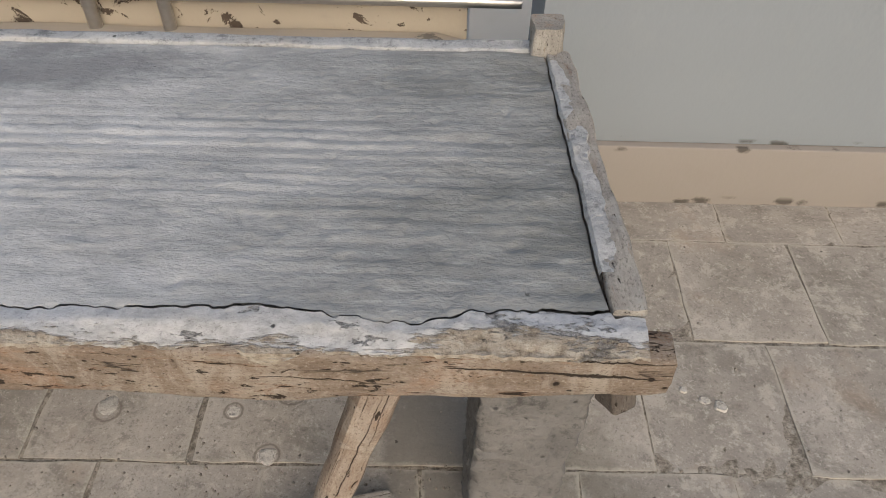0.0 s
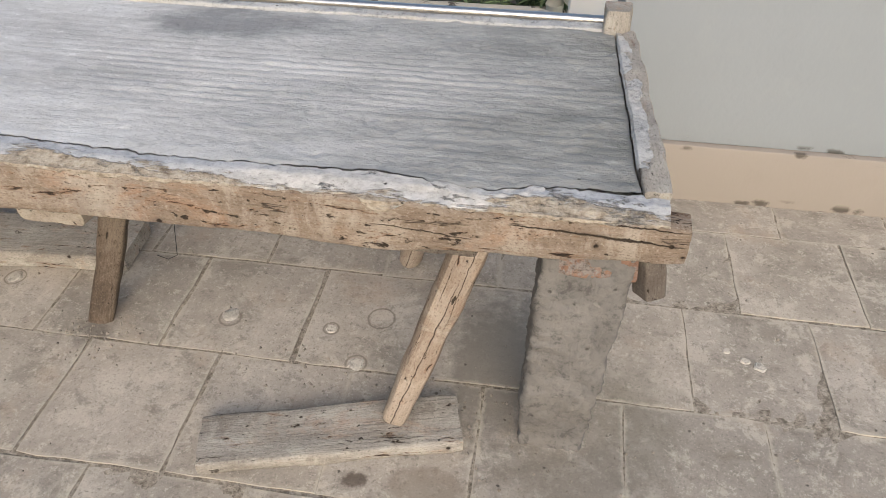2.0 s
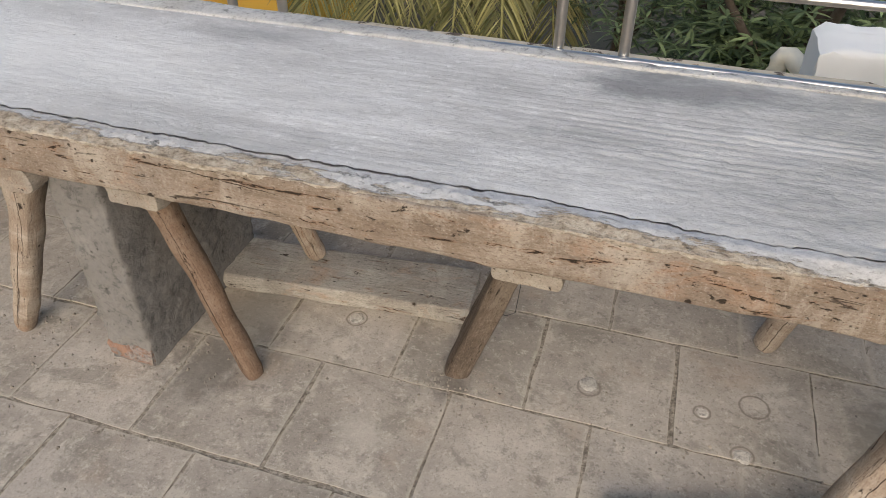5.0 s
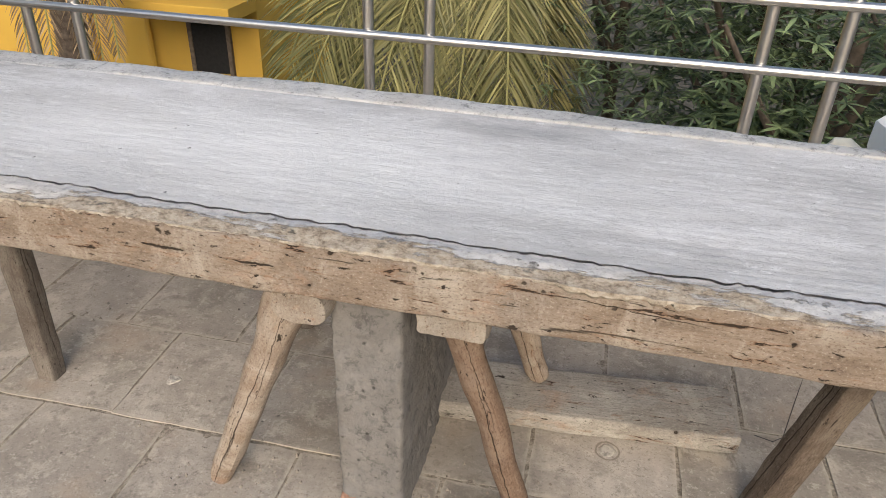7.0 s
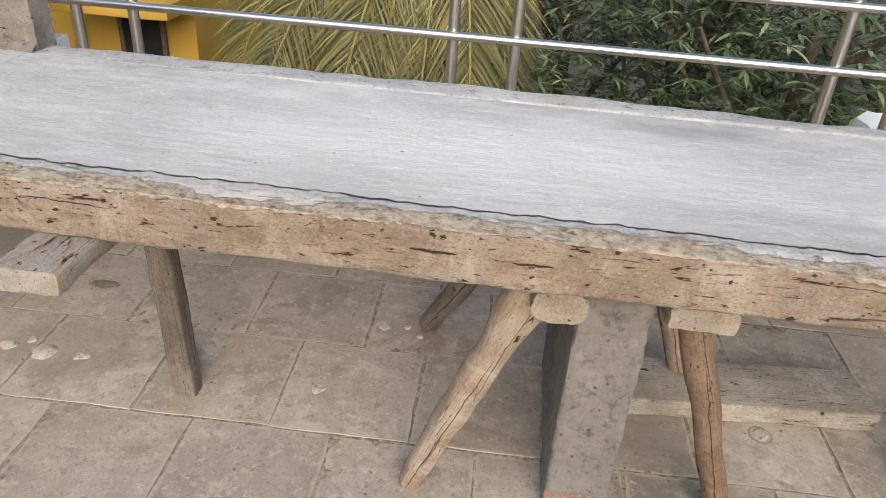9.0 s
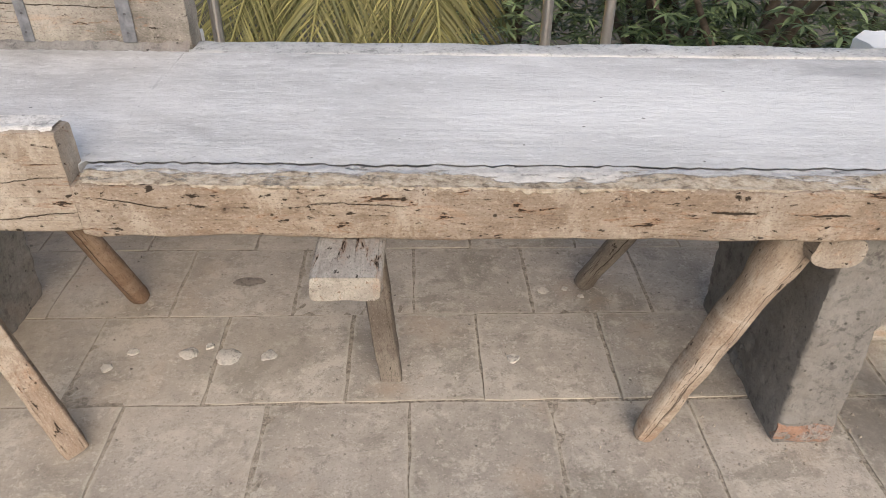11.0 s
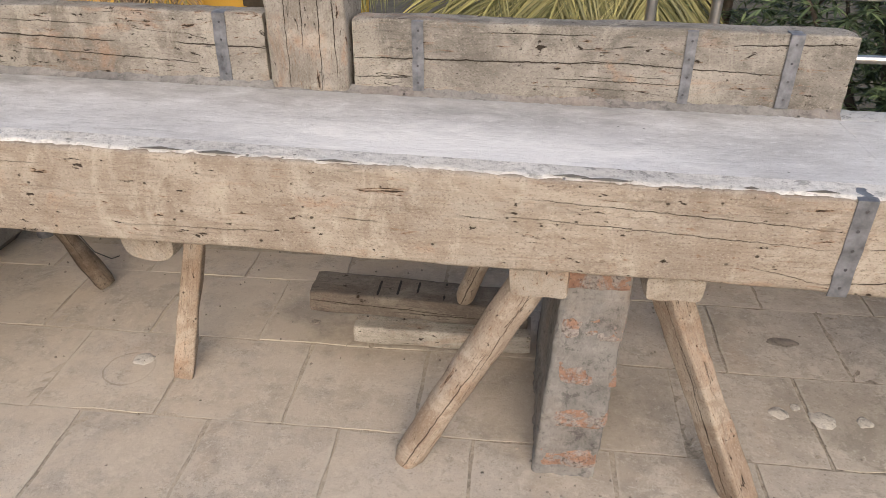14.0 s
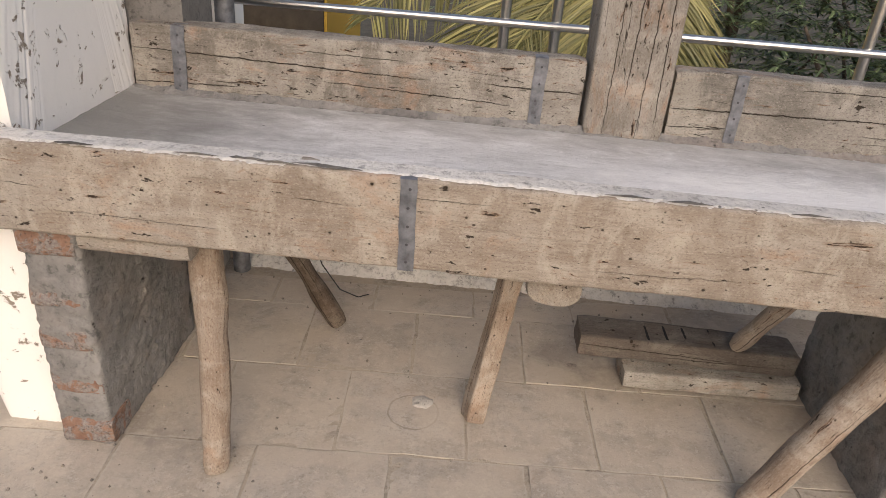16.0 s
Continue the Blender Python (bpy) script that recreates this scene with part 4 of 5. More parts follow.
def build_slab():
    def f(u, v):
        x0 = -5.412
        x = x0 + (right_end(0.05 + 0.5 * v) - x0) * (1.36 * u - 0.36 * u ** 3 if u < 1 else 1.0)
        yf = crack_y(x) if x > -3.085 else 0.040
        y1 = 0.549 + 0.002 * nz(x * 9, 8.8) if x > -3.08 else 0.71
        y = yf + (y1 - yf) * v
        z = slab_top(x, y)
        if x < -3.09 and 0.555 < y < 0.585:
            z += 0.003 * (y - 0.555) / 0.03 * (1 + 0.8 * nz(x * 20, 5.0))
        if x < -5.33:
            z += 0.006 * (-5.33 - x) / 0.08
        return (x, y, z)
    bm = sheet(0, 1, 0, 1, 1150, 140, f)
    # thickness
    ext = bmesh.ops.extrude_face_region(bm, geom=bm.faces[:])
    vs = [g for g in ext["geom"] if isinstance(g, bmesh.types.BMVert)]
    for v in vs:
        v.co.z = 0.545
        if v.co.x > -3.085 and v.co.y < crack_y(v.co.x) + 0.004:
            v.co.y += 0.045
            v.co.z = 0.597
    bmesh.ops.recalc_face_normals(bm, faces=bm.faces)
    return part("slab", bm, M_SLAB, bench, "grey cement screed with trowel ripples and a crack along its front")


def build_lip():
    """Mortar laid over the top of the front beam, broken away along its outer edge."""
    def f(u, v):
        x = -3.08 + 3.052 * u
        yb = crack_y(x) - 0.0018 - 0.0008 * max(0.0, min(1.0, (-0.6 - x) / 0.6)) - 0.0014 * nz(x * 16, 9.0) - 0.0008 * nz(x * 60, 2.0)
        if x > -0.062:
            yb = 0.046 + 0.006 * nz(x * 40, 2.0)
        wander = nz(x * 3.1, 3.0) + 0.7 * nz(x * 11, 1.0) + 0.6 * nz(x * 37, 5.0) + 0.5 * nz(x * 95, 7.0)
        hang = math.exp(-((x + 0.405) / 0.022) ** 2)
        yf = max(-0.0015, 0.0035 + 0.006 * wander - 0.02 * hang)
        drop = max(0.0, -wander) * 0.007 + 0.002 + 0.016 * hang
        if v < 0.2:
            k = v / 0.2
            y = yf - 0.0015 * (1 - k)
            z = slab_z(x) - 0.010 - drop * (1 - k) if yf < 0.004 else slab_z(x) - 0.0145 + 0.0035 * k
        else:
            k = (v - 0.2) / 0.8
            y = yf + (yb - yf) * k
            z = slab_z(x) - 0.011 + (0.0105 - 0.0010 * max(0.0, min(1.0, (-0.6 - x) / 0.6))) * min(1.0, k * 1.6) + 0.0018 * nz(x * 26, y * 40, 1.0) * min(1, 4 * k) + (0.0011 + 0.0016 * max(0.0, min(1.0, (x + 0.3) / 0.1))) * nz(x * 80, y * 90, 4.0)
        return (x, y, z)
    bm = sheet(0, 1, 0, 1, 800, 16, f)
    ext = bmesh.ops.extrude_face_region(bm, geom=bm.faces[:])
    for g in ext["geom"]:
        if isinstance(g, bmesh.types.BMVert):
            g.co.z = min(g.co.z - 0.012, 0.588)
            g.co.y = max(g.co.y, 0.008)
    bmesh.ops.recalc_face_normals(bm, faces=bm.faces)
    ob = part("mortar_lip", bm, M_EDGING, bench, "pale broken mortar edging over the front beam")
    # thin smear along the top of the taller beam
    def g2(x, y):
        e = 0.006 + 0.005 * nz(x * 7, 2.0) + 0.006 * nz(x * 33, 6.0) + 0.005 * nz(x * 90, 3.0)
        yy = e + (0.053 - e) * (y - 0.01) / 0.084
        top = 0.688 + 0.012 * max(0.0, min(1.0, (-3.5 - x) / 1.2))
        return (x, yy, top + 0.0026 + 0.0012 * nz(x * 24, yy * 60, 1.0) - (0.0036 if y < 0.013 else 0.0))
    part("mortar_smear", sheet(-5.7, -3.094, 0.01, 0.094, 640, 10, g2), M_SMEAR, bench, "thin pale mortar smear on the beam's top")
    # dark chips paint the shadow in pits where the mortar peeled
    chips = bmesh.new()
    rnd = random.Random(21)
    for _ in range(18):
        cx, cy, ln, w = rnd.uniform(-5.3, -3.12), rnd.uniform(0.006, 0.014), rnd.uniform(0.010, 0.040), rnd.uniform(0.002, 0.0045)
        z = 0.688 + 0.012 * max(0.0, min(1.0, (-3.5 - cx) / 1.2))
        ring = []
        for i in range(14):
            a = 2 * math.pi * i / 14
            r = 1 + 0.5 * nz(math.cos(a) * 2 + cx * 9, math.sin(a) * 2, 3.0)
            ring.append(chips.verts.new((cx + ln * r * math.cos(a), cy + w * r * math.sin(a), z + 0.003)))
        top = chips.verts.new((cx, cy, z + 0.0065))
        for i in range(14):
            chips.faces.new((ring[i], ring[(i + 1) % 14], top))
    tagged(part("mortar_flake", chips, M_PIT_SHADE, bench, "dark chips painted as shaded pits along the beam's mortar edge"), kind="stuff")
    return ob


def shape_a(s):
    x = -3.09 + 3.09 * s
    bot = 0.514 + 0.026 * max(0.0, (x + 0.45) / 0.45) ** 1.5 + 0.005 * nz(x * 3, 1)
    top = slab_z(x) - 0.012
    return (0.004 * nz(x * 2.2, 6), (bot + top) / 2 - 0.56, 1.0, (top - bot) / 0.09)


def shape_b(s):
    x = -5.75 + 2.66 * s
    bot = 0.524 + 0.004 * nz(x * 2, 3) + (0.004 if x < -4.6 else 0.0)
    top = 0.688 + 0.012 * max(0.0, min(1.0, (-3.5 - x) / 1.2)) + 0.003 * nz(x * 5, 2)
    return (0.003 * nz(x * 2, 9), (bot + top) / 2 - 0.60, 1.0, (top - bot) / 0.17)


def hung(name, bm, mat, m, parent, label=""):
    ob = part(name, bm, mat, parent, label)
    ob.matrix_basis = m
    return ob


def strap(parent, x, y, z0, z1, w, seed, lean=0.0, over=0.05, nails=5):
    """A nailed sheet-metal strap on a front face, bent over the top edge. Placed in the parent's axes."""
    bm = bmesh.new()
    prof = [(y - 0.0028, z0 + (z1 - z0) * i / 10) for i in range(11)] + [(y + 0.003, z1 + 0.0015)] + [(y + over * k / 3, z1 + 0.002) for k in (1, 2, 3)]
    rows = []
    for i, (py, pz) in enumerate(prof):
        wob = 0.002 * nz(i * 0.5, seed)
        off = lean * (pz - z0)
        rows.append([bm.verts.new((x - w / 2 + wob + off, py - 0.001 * abs(nz(i, seed)), pz)), bm.verts.new((x + off, py - 0.0015, pz + 0.0005)), bm.verts.new((x + w / 2 + wob + off, py - 0.001 * abs(nz(i, seed + 3)), pz))])
    for a, b in zip(rows, rows[1:]):
        for i in range(2):
            bm.faces.new((a[i], a[i + 1], b[i + 1], b[i]))
    ext = bmesh.ops.extrude_face_region(bm, geom=bm.faces[:])
    bmesh.ops.translate(bm, vec=(0, 0.002, -0.0015), verts=[g for g in ext["geom"] if isinstance(g, bmesh.types.BMVert)])
    bmesh.ops.recalc_face_normals(bm, faces=bm.faces)
    inv = parent.matrix_world.inverted() if parent.parent is None else parent.matrix_basis.inverted()
    ob = part("strap", bm, M_STRAP, parent, "dull grey nailed metal strap", False)
    ob.matrix_basis = inv
    for i in range(nails):
        z = z0 + (z1 - z0) * (i + 0.5) / nails
        nb = bmesh.new()
        bmesh.ops.create_uvsphere(nb, u_segments=8, v_segments=5, radius=0.0028)
        bmesh.ops.scale(nb, vec=(1, 0.45, 1), verts=nb.verts)
        bmesh.ops.translate(nb, vec=(x + lean * (z - z0) + 0.005 * nz(i * 3.1, seed), y - 0.004, z), verts=nb.verts)
        n = part("nail", nb, M_NAIL, parent)
        n.matrix_basis = inv
    return ob


def build_beams():
    a = hung("front_beam", timber(3.09, 0.043, 0.09, 0.007, 0.0040, 2.0, 0.015, 0.02, 0, shape_a), M_BEAM_A, pose(-3.09, 0.0215, 0.56), bench, "tan worm-pitted hewn beam")
    b = hung("front_beam", timber(2.66, 0.054, 0.17, 0.008, 0.0030, 7.0, 0.015, 0.02, 0, shape_b), M_BEAM, pose(-5.75, 0.027, 0.60), bench, "thick tan hewn beam with nail holes")
    strap(b, -3.232, 0.0, 0.522, 0.688, 0.029, 1.0, 0.01, 0.04)
    strap(b, -4.672, 0.0, 0.528, 0.698, 0.028, 2.0, -0.01, 0.04)
    # unseen strip added under the crack so light from below stays out
    hung("inner_board", timber(3.06, 0.085, 0.05, 0.006, 0.002, 8.0, 0.03, 0.06), M_LEGDARK, pose(-3.085, 0.087, 0.545), bench, "unseen filler that blocks light from below the crack")
    hung("back_edge", timber(3.0, 0.078, 0.085, 0.008, 0.004, 4.0, 0.02, 0.03, 0, lambda s: (-0.024 * max(0.0, min(1.0, (s - 0.4) / 0.35)), 0, 1 - 0.62 * max(0.0, min(1.0, (s - 0.4) / 0.35)), 1)), M_LIP, pose(-3.085, 0.590, 0.573), bench, "timber edge smeared with pale mortar")
    # the board that closes the end of the screed
    m = pose(-0.043, 0.050, 0.576, 0, 0, 93.3)
    hung("end_board", timber(0.495, 0.036, 0.088, 0.004, 0.007, 9.0, 0.006, 0.008), M_PALEWOOD, m, bench, "worn grey end board patched with mortar")
    hung("end_stub", timber(0.135, 0.050, 0.052, 0.007, 0.007, 3.0, 0.008, 0.012), M_PALEWOOD, pose(-0.088, 0.565, 0.52, 0, -90, 0), bench)


def build_fillets():
    """Rough mortar pressed into the foot of the back beams and of the parapet."""
    def f(x, v):
        h = 0.016 + 0.007 * nz(x * 9, 1.0) + 0.006 * nz(x * 40, 2.0)
        return (x, 0.548 + 0.026 * v + 0.003 * nz(x * 25, v * 2, 5.0), slab_z(x) - 0.002 + h * v ** 1.3 + 0.003 * nz(x * 70, v * 4, 3.0))
    part("mortar_fillet", sheet(-5.405, -3.072, 0, 1, 700, 6, f), M_MORTAR, bench, "rough grey mortar fillet under the back beams")

    def g(x, v):
        h = 0.05 + 0.016 * nz(x * 5, 1.0) + 0.010 * nz(x * 26, 2.0)
        return (x, 0.862 + 0.055 * v + 0.012 * nz(x * 12, 7.0) * (1 - v) + 0.006 * nz(x * 60, v * 3, 5.0), -0.003 + h * v ** 0.8 + 0.006 * nz(x * 50, v * 5, 3.0) * v)
    ob = part("wall_fillet", sheet(-5.30, -3.2, 0, 1, 420, 8, g), M_SMEAR)
    tagged(ob, "rough pale mortar fillet between the floor and the parapet", "fillet", kind="structure")


def build_patch():
    def f(u, v):
        y = 0.098 + 0.415 * u
        x0 = right_end(y) + 0.0012
        wide = (0.026 + 0.006 * nz(y * 16, 4.0) + 0.006 * nz(y * 60, 1.0)) * min(1.0, 0.7 + 4 * u) * min(1.0, 0.5 + 4 * (1 - u))
        x = x0 + wide * v
        return (x, y, 0.6225 + 0.0025 * nz(x * 60, y * 40, 3.0) + 0.0015 * nz(x * 150, y * 150, 1.0) - (0.008 if v == 1 else 0.006 if v == 0 else 0.0))
    part("mortar_patch", sheet(0, 1, 0, 1, 150, 8, f), M_LIP, bench, "pale mortar smeared along the end board")


def build_legs():
    def leg(p0, p1, r0, r1, mat, seed, bend=0.0, knots=0.15, flat=0.0, side=(0, 1, 0), label=""):
        bm, m = branch(p0, p1, r0, r1, seed, bend, knots, flat, side)
        return hung("leg", bm, mat, m, bench, label)

    def post_leg(p0, p1, w, h, mat, seed, turn=0.0):
        p0, p1 = Vector(p0), Vector(p1)
        x = (p1 - p0).normalized()
        y = Vector((math.cos(turn), math.sin(turn), 0))
        y = (y - x * y.dot(x)).normalized()
        m = Matrix((x, y, x.cross(y))).transposed().to_4x4()
        m.translation = p0
        return hung("leg", timber((p1 - p0).length, w, h, 0.006, 0.004, seed, 0.01, 0.02), mat, m, bench)

    leg((-0.425, 0.062, 0.034), (-0.262, 0.150, 0.53), 0.027, 0.037, M_LEG, 1.0, 0.0, 0.10, 0.6, label="split pale branch leg")
    leg((-0.492, 0.540, 0.0), (-0.33, 0.57, 0.53), 0.030, 0.034, M_LEG, 2.0, 0.02, 0.2)
    post_leg((-1.140, 0.252, -0.002), (-0.960, 0.345, 0.53), 0.052, 0.056, M_LEGDARK, 3.0, 0.3)
    leg((-1.575, 0.475, 0.048), (-1.74, 0.45, 0.53), 0.027, 0.027, M_LEG, 4.0)
    leg((-1.552, 0.102, 0.0), (-1.715, 0.115, 0.50), 0.023, 0.029, M_LEGRED, 5.0, 0.003, 0.12)
    leg((-2.142, 0.072, 0.0), (-1.950, 0.085, 0.49), 0.024, 0.040, M_LEG, 6.0, 0.006, 0.26, 0.3, (0, 1, 0), "crooked branch leg with a swollen bend")
    leg((-2.18, 0.575, 0.0), (-1.86, 0.59, 0.53), 0.027, 0.025, M_LEGGREY, 7.0)
    post_leg((-2.655, 0.242, -0.002), (-2.712, 0.300, 0.53), 0.050, 0.048, M_LEGGREY, 8.0)
    post_leg((-3.258, 0.038, -0.002), (-3.492, 0.162, 0.51), 0.046, 0.062, M_LEG, 9.0, 0.6)
    leg((-3.290, 0.512, 0.0), (-3.46, 0.41, 0.53), 0.026, 0.026, M_LEGRED, 10.0, 0.0, 0.08)
    leg((-3.935, 0.056, 0.0), (-3.685, 0.082, 0.50), 0.031, 0.036, M_LEG, 11.0, 0.002, 0.08)
    leg((-3.862, 0.482, 0.125), (-3.745, 0.31, 0.53), 0.022, 0.022, M_LEG, 12.0)
    post_leg((-4.518, 0.254, -0.002), (-4.437, 0.370, 0.53), 0.046, 0.052, M_LEG, 13.0, 0.3)
    leg((-4.908, 0.588, 0.0), (-5.21, 0.60, 0.50), 0.028, 0.024, M_LEGDARK, 14.0, 0.006, 0.3)
    leg((-5.050, 0.003, 0.0), (-5.100, 0.170, 0.53), 0.028, 0.036, M_LEG, 15.0, 0.010, 0.16, 0.0, (1, 0, 0), "wavy pale branch leg")
    post_leg((-0.020, 0.070, 0.420), (-0.040, 0.095, 0.545), 0.036, 0.044, M_LEGGREY, 16.0, 0.5)


def build_bars():
    def bar(x0, x1, y0, y1, z0, z1, mat, seed, turn=0.0, tip=0.0, r=0.008, label=""):
        """A cross bar under the beams, grain across the bench."""
        m = pose((x0 + x1) / 2, y0, (z0 + z1) / 2, 0, tip, 90 + turn)
        bm = timber(y1 - y0, x1 - x0, z1 - z0, r, 0.004, seed, 0.012, 0.02)
        return hung("cross_bar", bm, mat, m, bench, label)

    bar(-2.742, -2.637, -0.098, 0.56, 0.470, 0.513, M_PALEWOOD, 1.0, 0.0, 0.0, 0.01, "sawn grey cross bar with a cracked end")
    bar(-1.752, -1.640, 0.055, 0.56, 0.440, 0.514, M_BEAM, 2.0, 0.0)
    bar(-1.965, -1.875, 0.018, 0.56, 0.452, 0.512, M_BEAM, 3.0, 0.0, 0.0, 0.022)
    bar(-1.030, -0.915, 0.060, 0.56, 0.440, 0.512, M_BEAM, 4.0, 0.0)
    bar(-0.385, -0.28, 0.075, 0.56, 0.450, 0.512, M_LEGGREY, 5.0, 0.0)
    bar(-3.742, -3.640, 0.028, 0.56, 0.455, 0.522, M_BEAM, 7.0, 0.0)
    bar(-3.515, -3.418, 0.028, 0.56, 0.468, 0.522, M_BEAM, 8.0, 0.0)
    bar(-4.456, -4.352, 0.050, 0.56, 0.455, 0.524, M_BEAM, 9.0, 0.0, 0.0, 0.03)
    hung("cross_bar", timber(0.205, 0.05, 0.036, 0.012, 0.003, 10.0, 0.01, 0.02), M_BEAM, pose(-5.272, 0.045, 0.508, 0, 1.5, 0), bench, "short flat packing bar")


# ---- piers ----
def pier(x0, x1, y0, y1, top, body_mat, seed, bricks, label, taper=(0.0, 0.0), lean=0.0):
    p = empty("brick_pier", pose((x0 + x1) / 2, (y0 + y1) / 2, 0), label, "pier", "piers under the bench")
    w, d = x1 - x0, y1 - y0
    n = 64
    base = rounded(w, d, 0.010, 0.009)
    rings = []
    for i in range(n + 1):
        s = i / n
        ring = []
        for a, b in base:
            k = 0.006 * nz(a * 16 + seed, b * 10, s * 9) + 0.005 * nz(a * 50 + seed, b * 50, s * 32) + 0.003 * nz(a * 110, b * 110 + seed, s * 70)
            rr = math.hypot(a, b)
            sa = 1 + (taper[0] * (1 - s) if a < 0 else taper[1] * (1 - s))
            ring.append((a * sa + lean * (s - 0.5) + k * a / rr * 1.5, b + k * (1.0 if b > 0 else -1.0), top * s))
        rings.append(ring)
    part("render_coat", loft(rings), body_mat, p)
    for z, h, dx, sw in bricks:
        bm = block(-w * sw / 2 + dx, w * sw / 2 + dx, -d / 2 - (0.004 if z > 0.44 or z < 0.01 else 0.0005), -d / 2 + 0.08, z, z + h, 0.012, 0.005, seed + z * 10, 0.012)
        part("brick", bm, M_BRICK, p)
    return p


def build_piers():
    pier(-0.182, -0.040, 0.062, 0.22, 0.545, M_RENDER, 1.0, [(0.440, 0.065, 0.01, 0.80)], "grey cement-rendered pier, one brick bared at its top", (0.12, -0.42))
    pier(-1.887, -1.770, 0.055, 0.50, 0.515, M_RENDER, 2.0, [(0.0, 0.052, 0.0, 0.96)], "grey cement-rendered pier with a red brick bared at its foot", (0.0, 0.0))
    pier(-3.655, -3.535, 0.058, 0.54, 0.522, M_MORTAR, 3.0, [(0.458, 0.060, 0.0, 1.0), (0.345, 0.060, 0.008, 0.9), (0.240, 0.058, 0.010, 0.88), (0.130, 0.055, 0.004, 0.9), (0.020, 0.060, -0.006, 0.92)], "rough brick pier smeared with grey mortar", (0.10, 0.0), 0.02)
    pier(-5.402, -5.288, 0.045, 0.50, 0.525, M_MORTAR, 4.0, [(0.455, 0.065, -0.004, 0.95), (0.34, 0.06, -0.01, 0.85), (0.235, 0.06, -0.006, 0.9), (0.130, 0.06, 0.0, 0.92), (0.0, 0.065, 0.004, 0.98)], "brick pier with thin grey render beside the pillar", (0.0, 0.0))


# ---- loose planks on the floor ----
def plank(name, corner, length, w, h, turn, mat, seed, label, z=0.0, tilt=0.0):
    ob = part(name, timber(length, w, h, 0.006, 0.004, seed, 0.012, 0.02), mat)
    ob.matrix_world = pose(corner[0], corner[1], z + h / 2 + 0.0015, 0, tilt, turn) @ pose(0, w / 2, 0)
    return tagged(ob, label, "plank", "loose planks")


def build_planks():
    plank("wooden_plank", (-0.757, -0.100), 0.487, 0.112, 0.034, 15.2, M_PALEWOOD, 1.0, "weathered pale plank lying under a bench leg")
    plank("wooden_plank", (-1.775, 0.337), 0.625, 0.158, 0.046, 5.0, M_PALEWOOD, 2.0, "wide grey cracked plank lying behind a pier")
    plank("wooden_plank", (-4.137, 0.425), 0.45, 0.10, 0.050, 2.0, M_PALEWOOD, 3.0, "short grey plank lying under another plank")
    ob = plank("wooden_plank", (-4.258, 0.462), 0.56, 0.10, 0.062, 0.8, M_LEGGREY, 4.0, "dark notched timber stacked on a plank", 0.062, 1.2)
    for i, dx in enumerate((0.175, 0.225, 0.275, 0.345)):
        bm = block(dx - 0.003, dx + 0.003, 0.006, 0.094, -0.02, 0.0325, 0.001, 0.0005, i, 0.03)
        bmesh.ops.translate(bm, vec=(0, -0.05, 0), verts=bm.verts)
        part("saw_cut", bm, M_DARK, ob)


# ---- back beams and post ----
def build_back():
    def back(x0, x1, z0, z1, seed, label, straps, mat):
        def shp(s):
            return (0.003 * nz(s * 4, seed), 0.004 * nz(s * 3, seed + 2), 1.0, 1.0 + 0.02 * nz(s * 5, seed))
        ob = part("back_beam", timber(x1 - x0, 0.07, z1 - z0, 0.006, 0.0035, seed, 0.013, 0.02, 0, shp), mat)
        ob.matrix_world = pose(x0, 0.607, (z0 + z1) / 2)
        bpy.context.view_layer.update()
        for x, w in straps:
            strap(ob, x, 0.571, z0 + 0.03, z1 - 0.002, w, x, random.uniform(-0.03, 0.03), 0.03, 4)
        return tagged(ob, label, "beam", "beams along the bench's back")
    back(-5.400, -4.338, 0.60, 0.790, 21.0, "weathered back beam with two metal straps", [(-5.288, 0.032), (-4.443, 0.03)], M_BACK_L)
    back(-4.134, -3.070, 0.60, 0.787, 25.0, "weathered back beam with three metal straps", [(-3.985, 0.026), (-3.401, 0.022), (-3.194, 0.028)], M_BACK_R)
    post = part("timber_post", timber(2.0, 0.15, 0.185, 0.008, 0.004, 31.0, 0.014, 0.03), M_GREYWOOD)
    post.matrix_world = Matrix(((0, 0, 1, -4.236), (0, 1, 0, 0.630), (1, 0, 0, 0.615), (0, 0, 0, 1)))
    tagged(post, "square weathered timber post standing on the screed between back beams", "post")


# ---- railing ----
def build_rail():
    rail = empty("steel_railing", pose(0, 1.24, 0.25), "polished stainless steel tube railing on the parapet", "railing")
    for x in (-0.945, -1.135, -2.040, -2.225, -3.215, -3.40, -4.36, -4.52):
        part("post", tube([(x, 0.012, -0.02), (x, 0.012, 1.05)], 0.0165, 14), M_STEEL, rail)
    for z, r in ((0.098, 0.0145), (0.32, 0.0125), (0.495, 0.0125), (0.70, 0.0125), (1.05, 0.022)):
        part("rail_tube", tube([(-5.42, -0.012, z), (-2.7, -0.012, z), (-0.06, -0.012, z)], r, 14), M_STEEL, rail)
    pole = part("downpipe", tube([(-5.268, 0.842, -0.02), (-5.268, 0.842, 1.6), (-5.268, 0.842, 3.0)], 0.026, 16), M_STRAP)
    tagged(pole, "dull blue-grey metal pipe beside the rendered wall", "pipe")


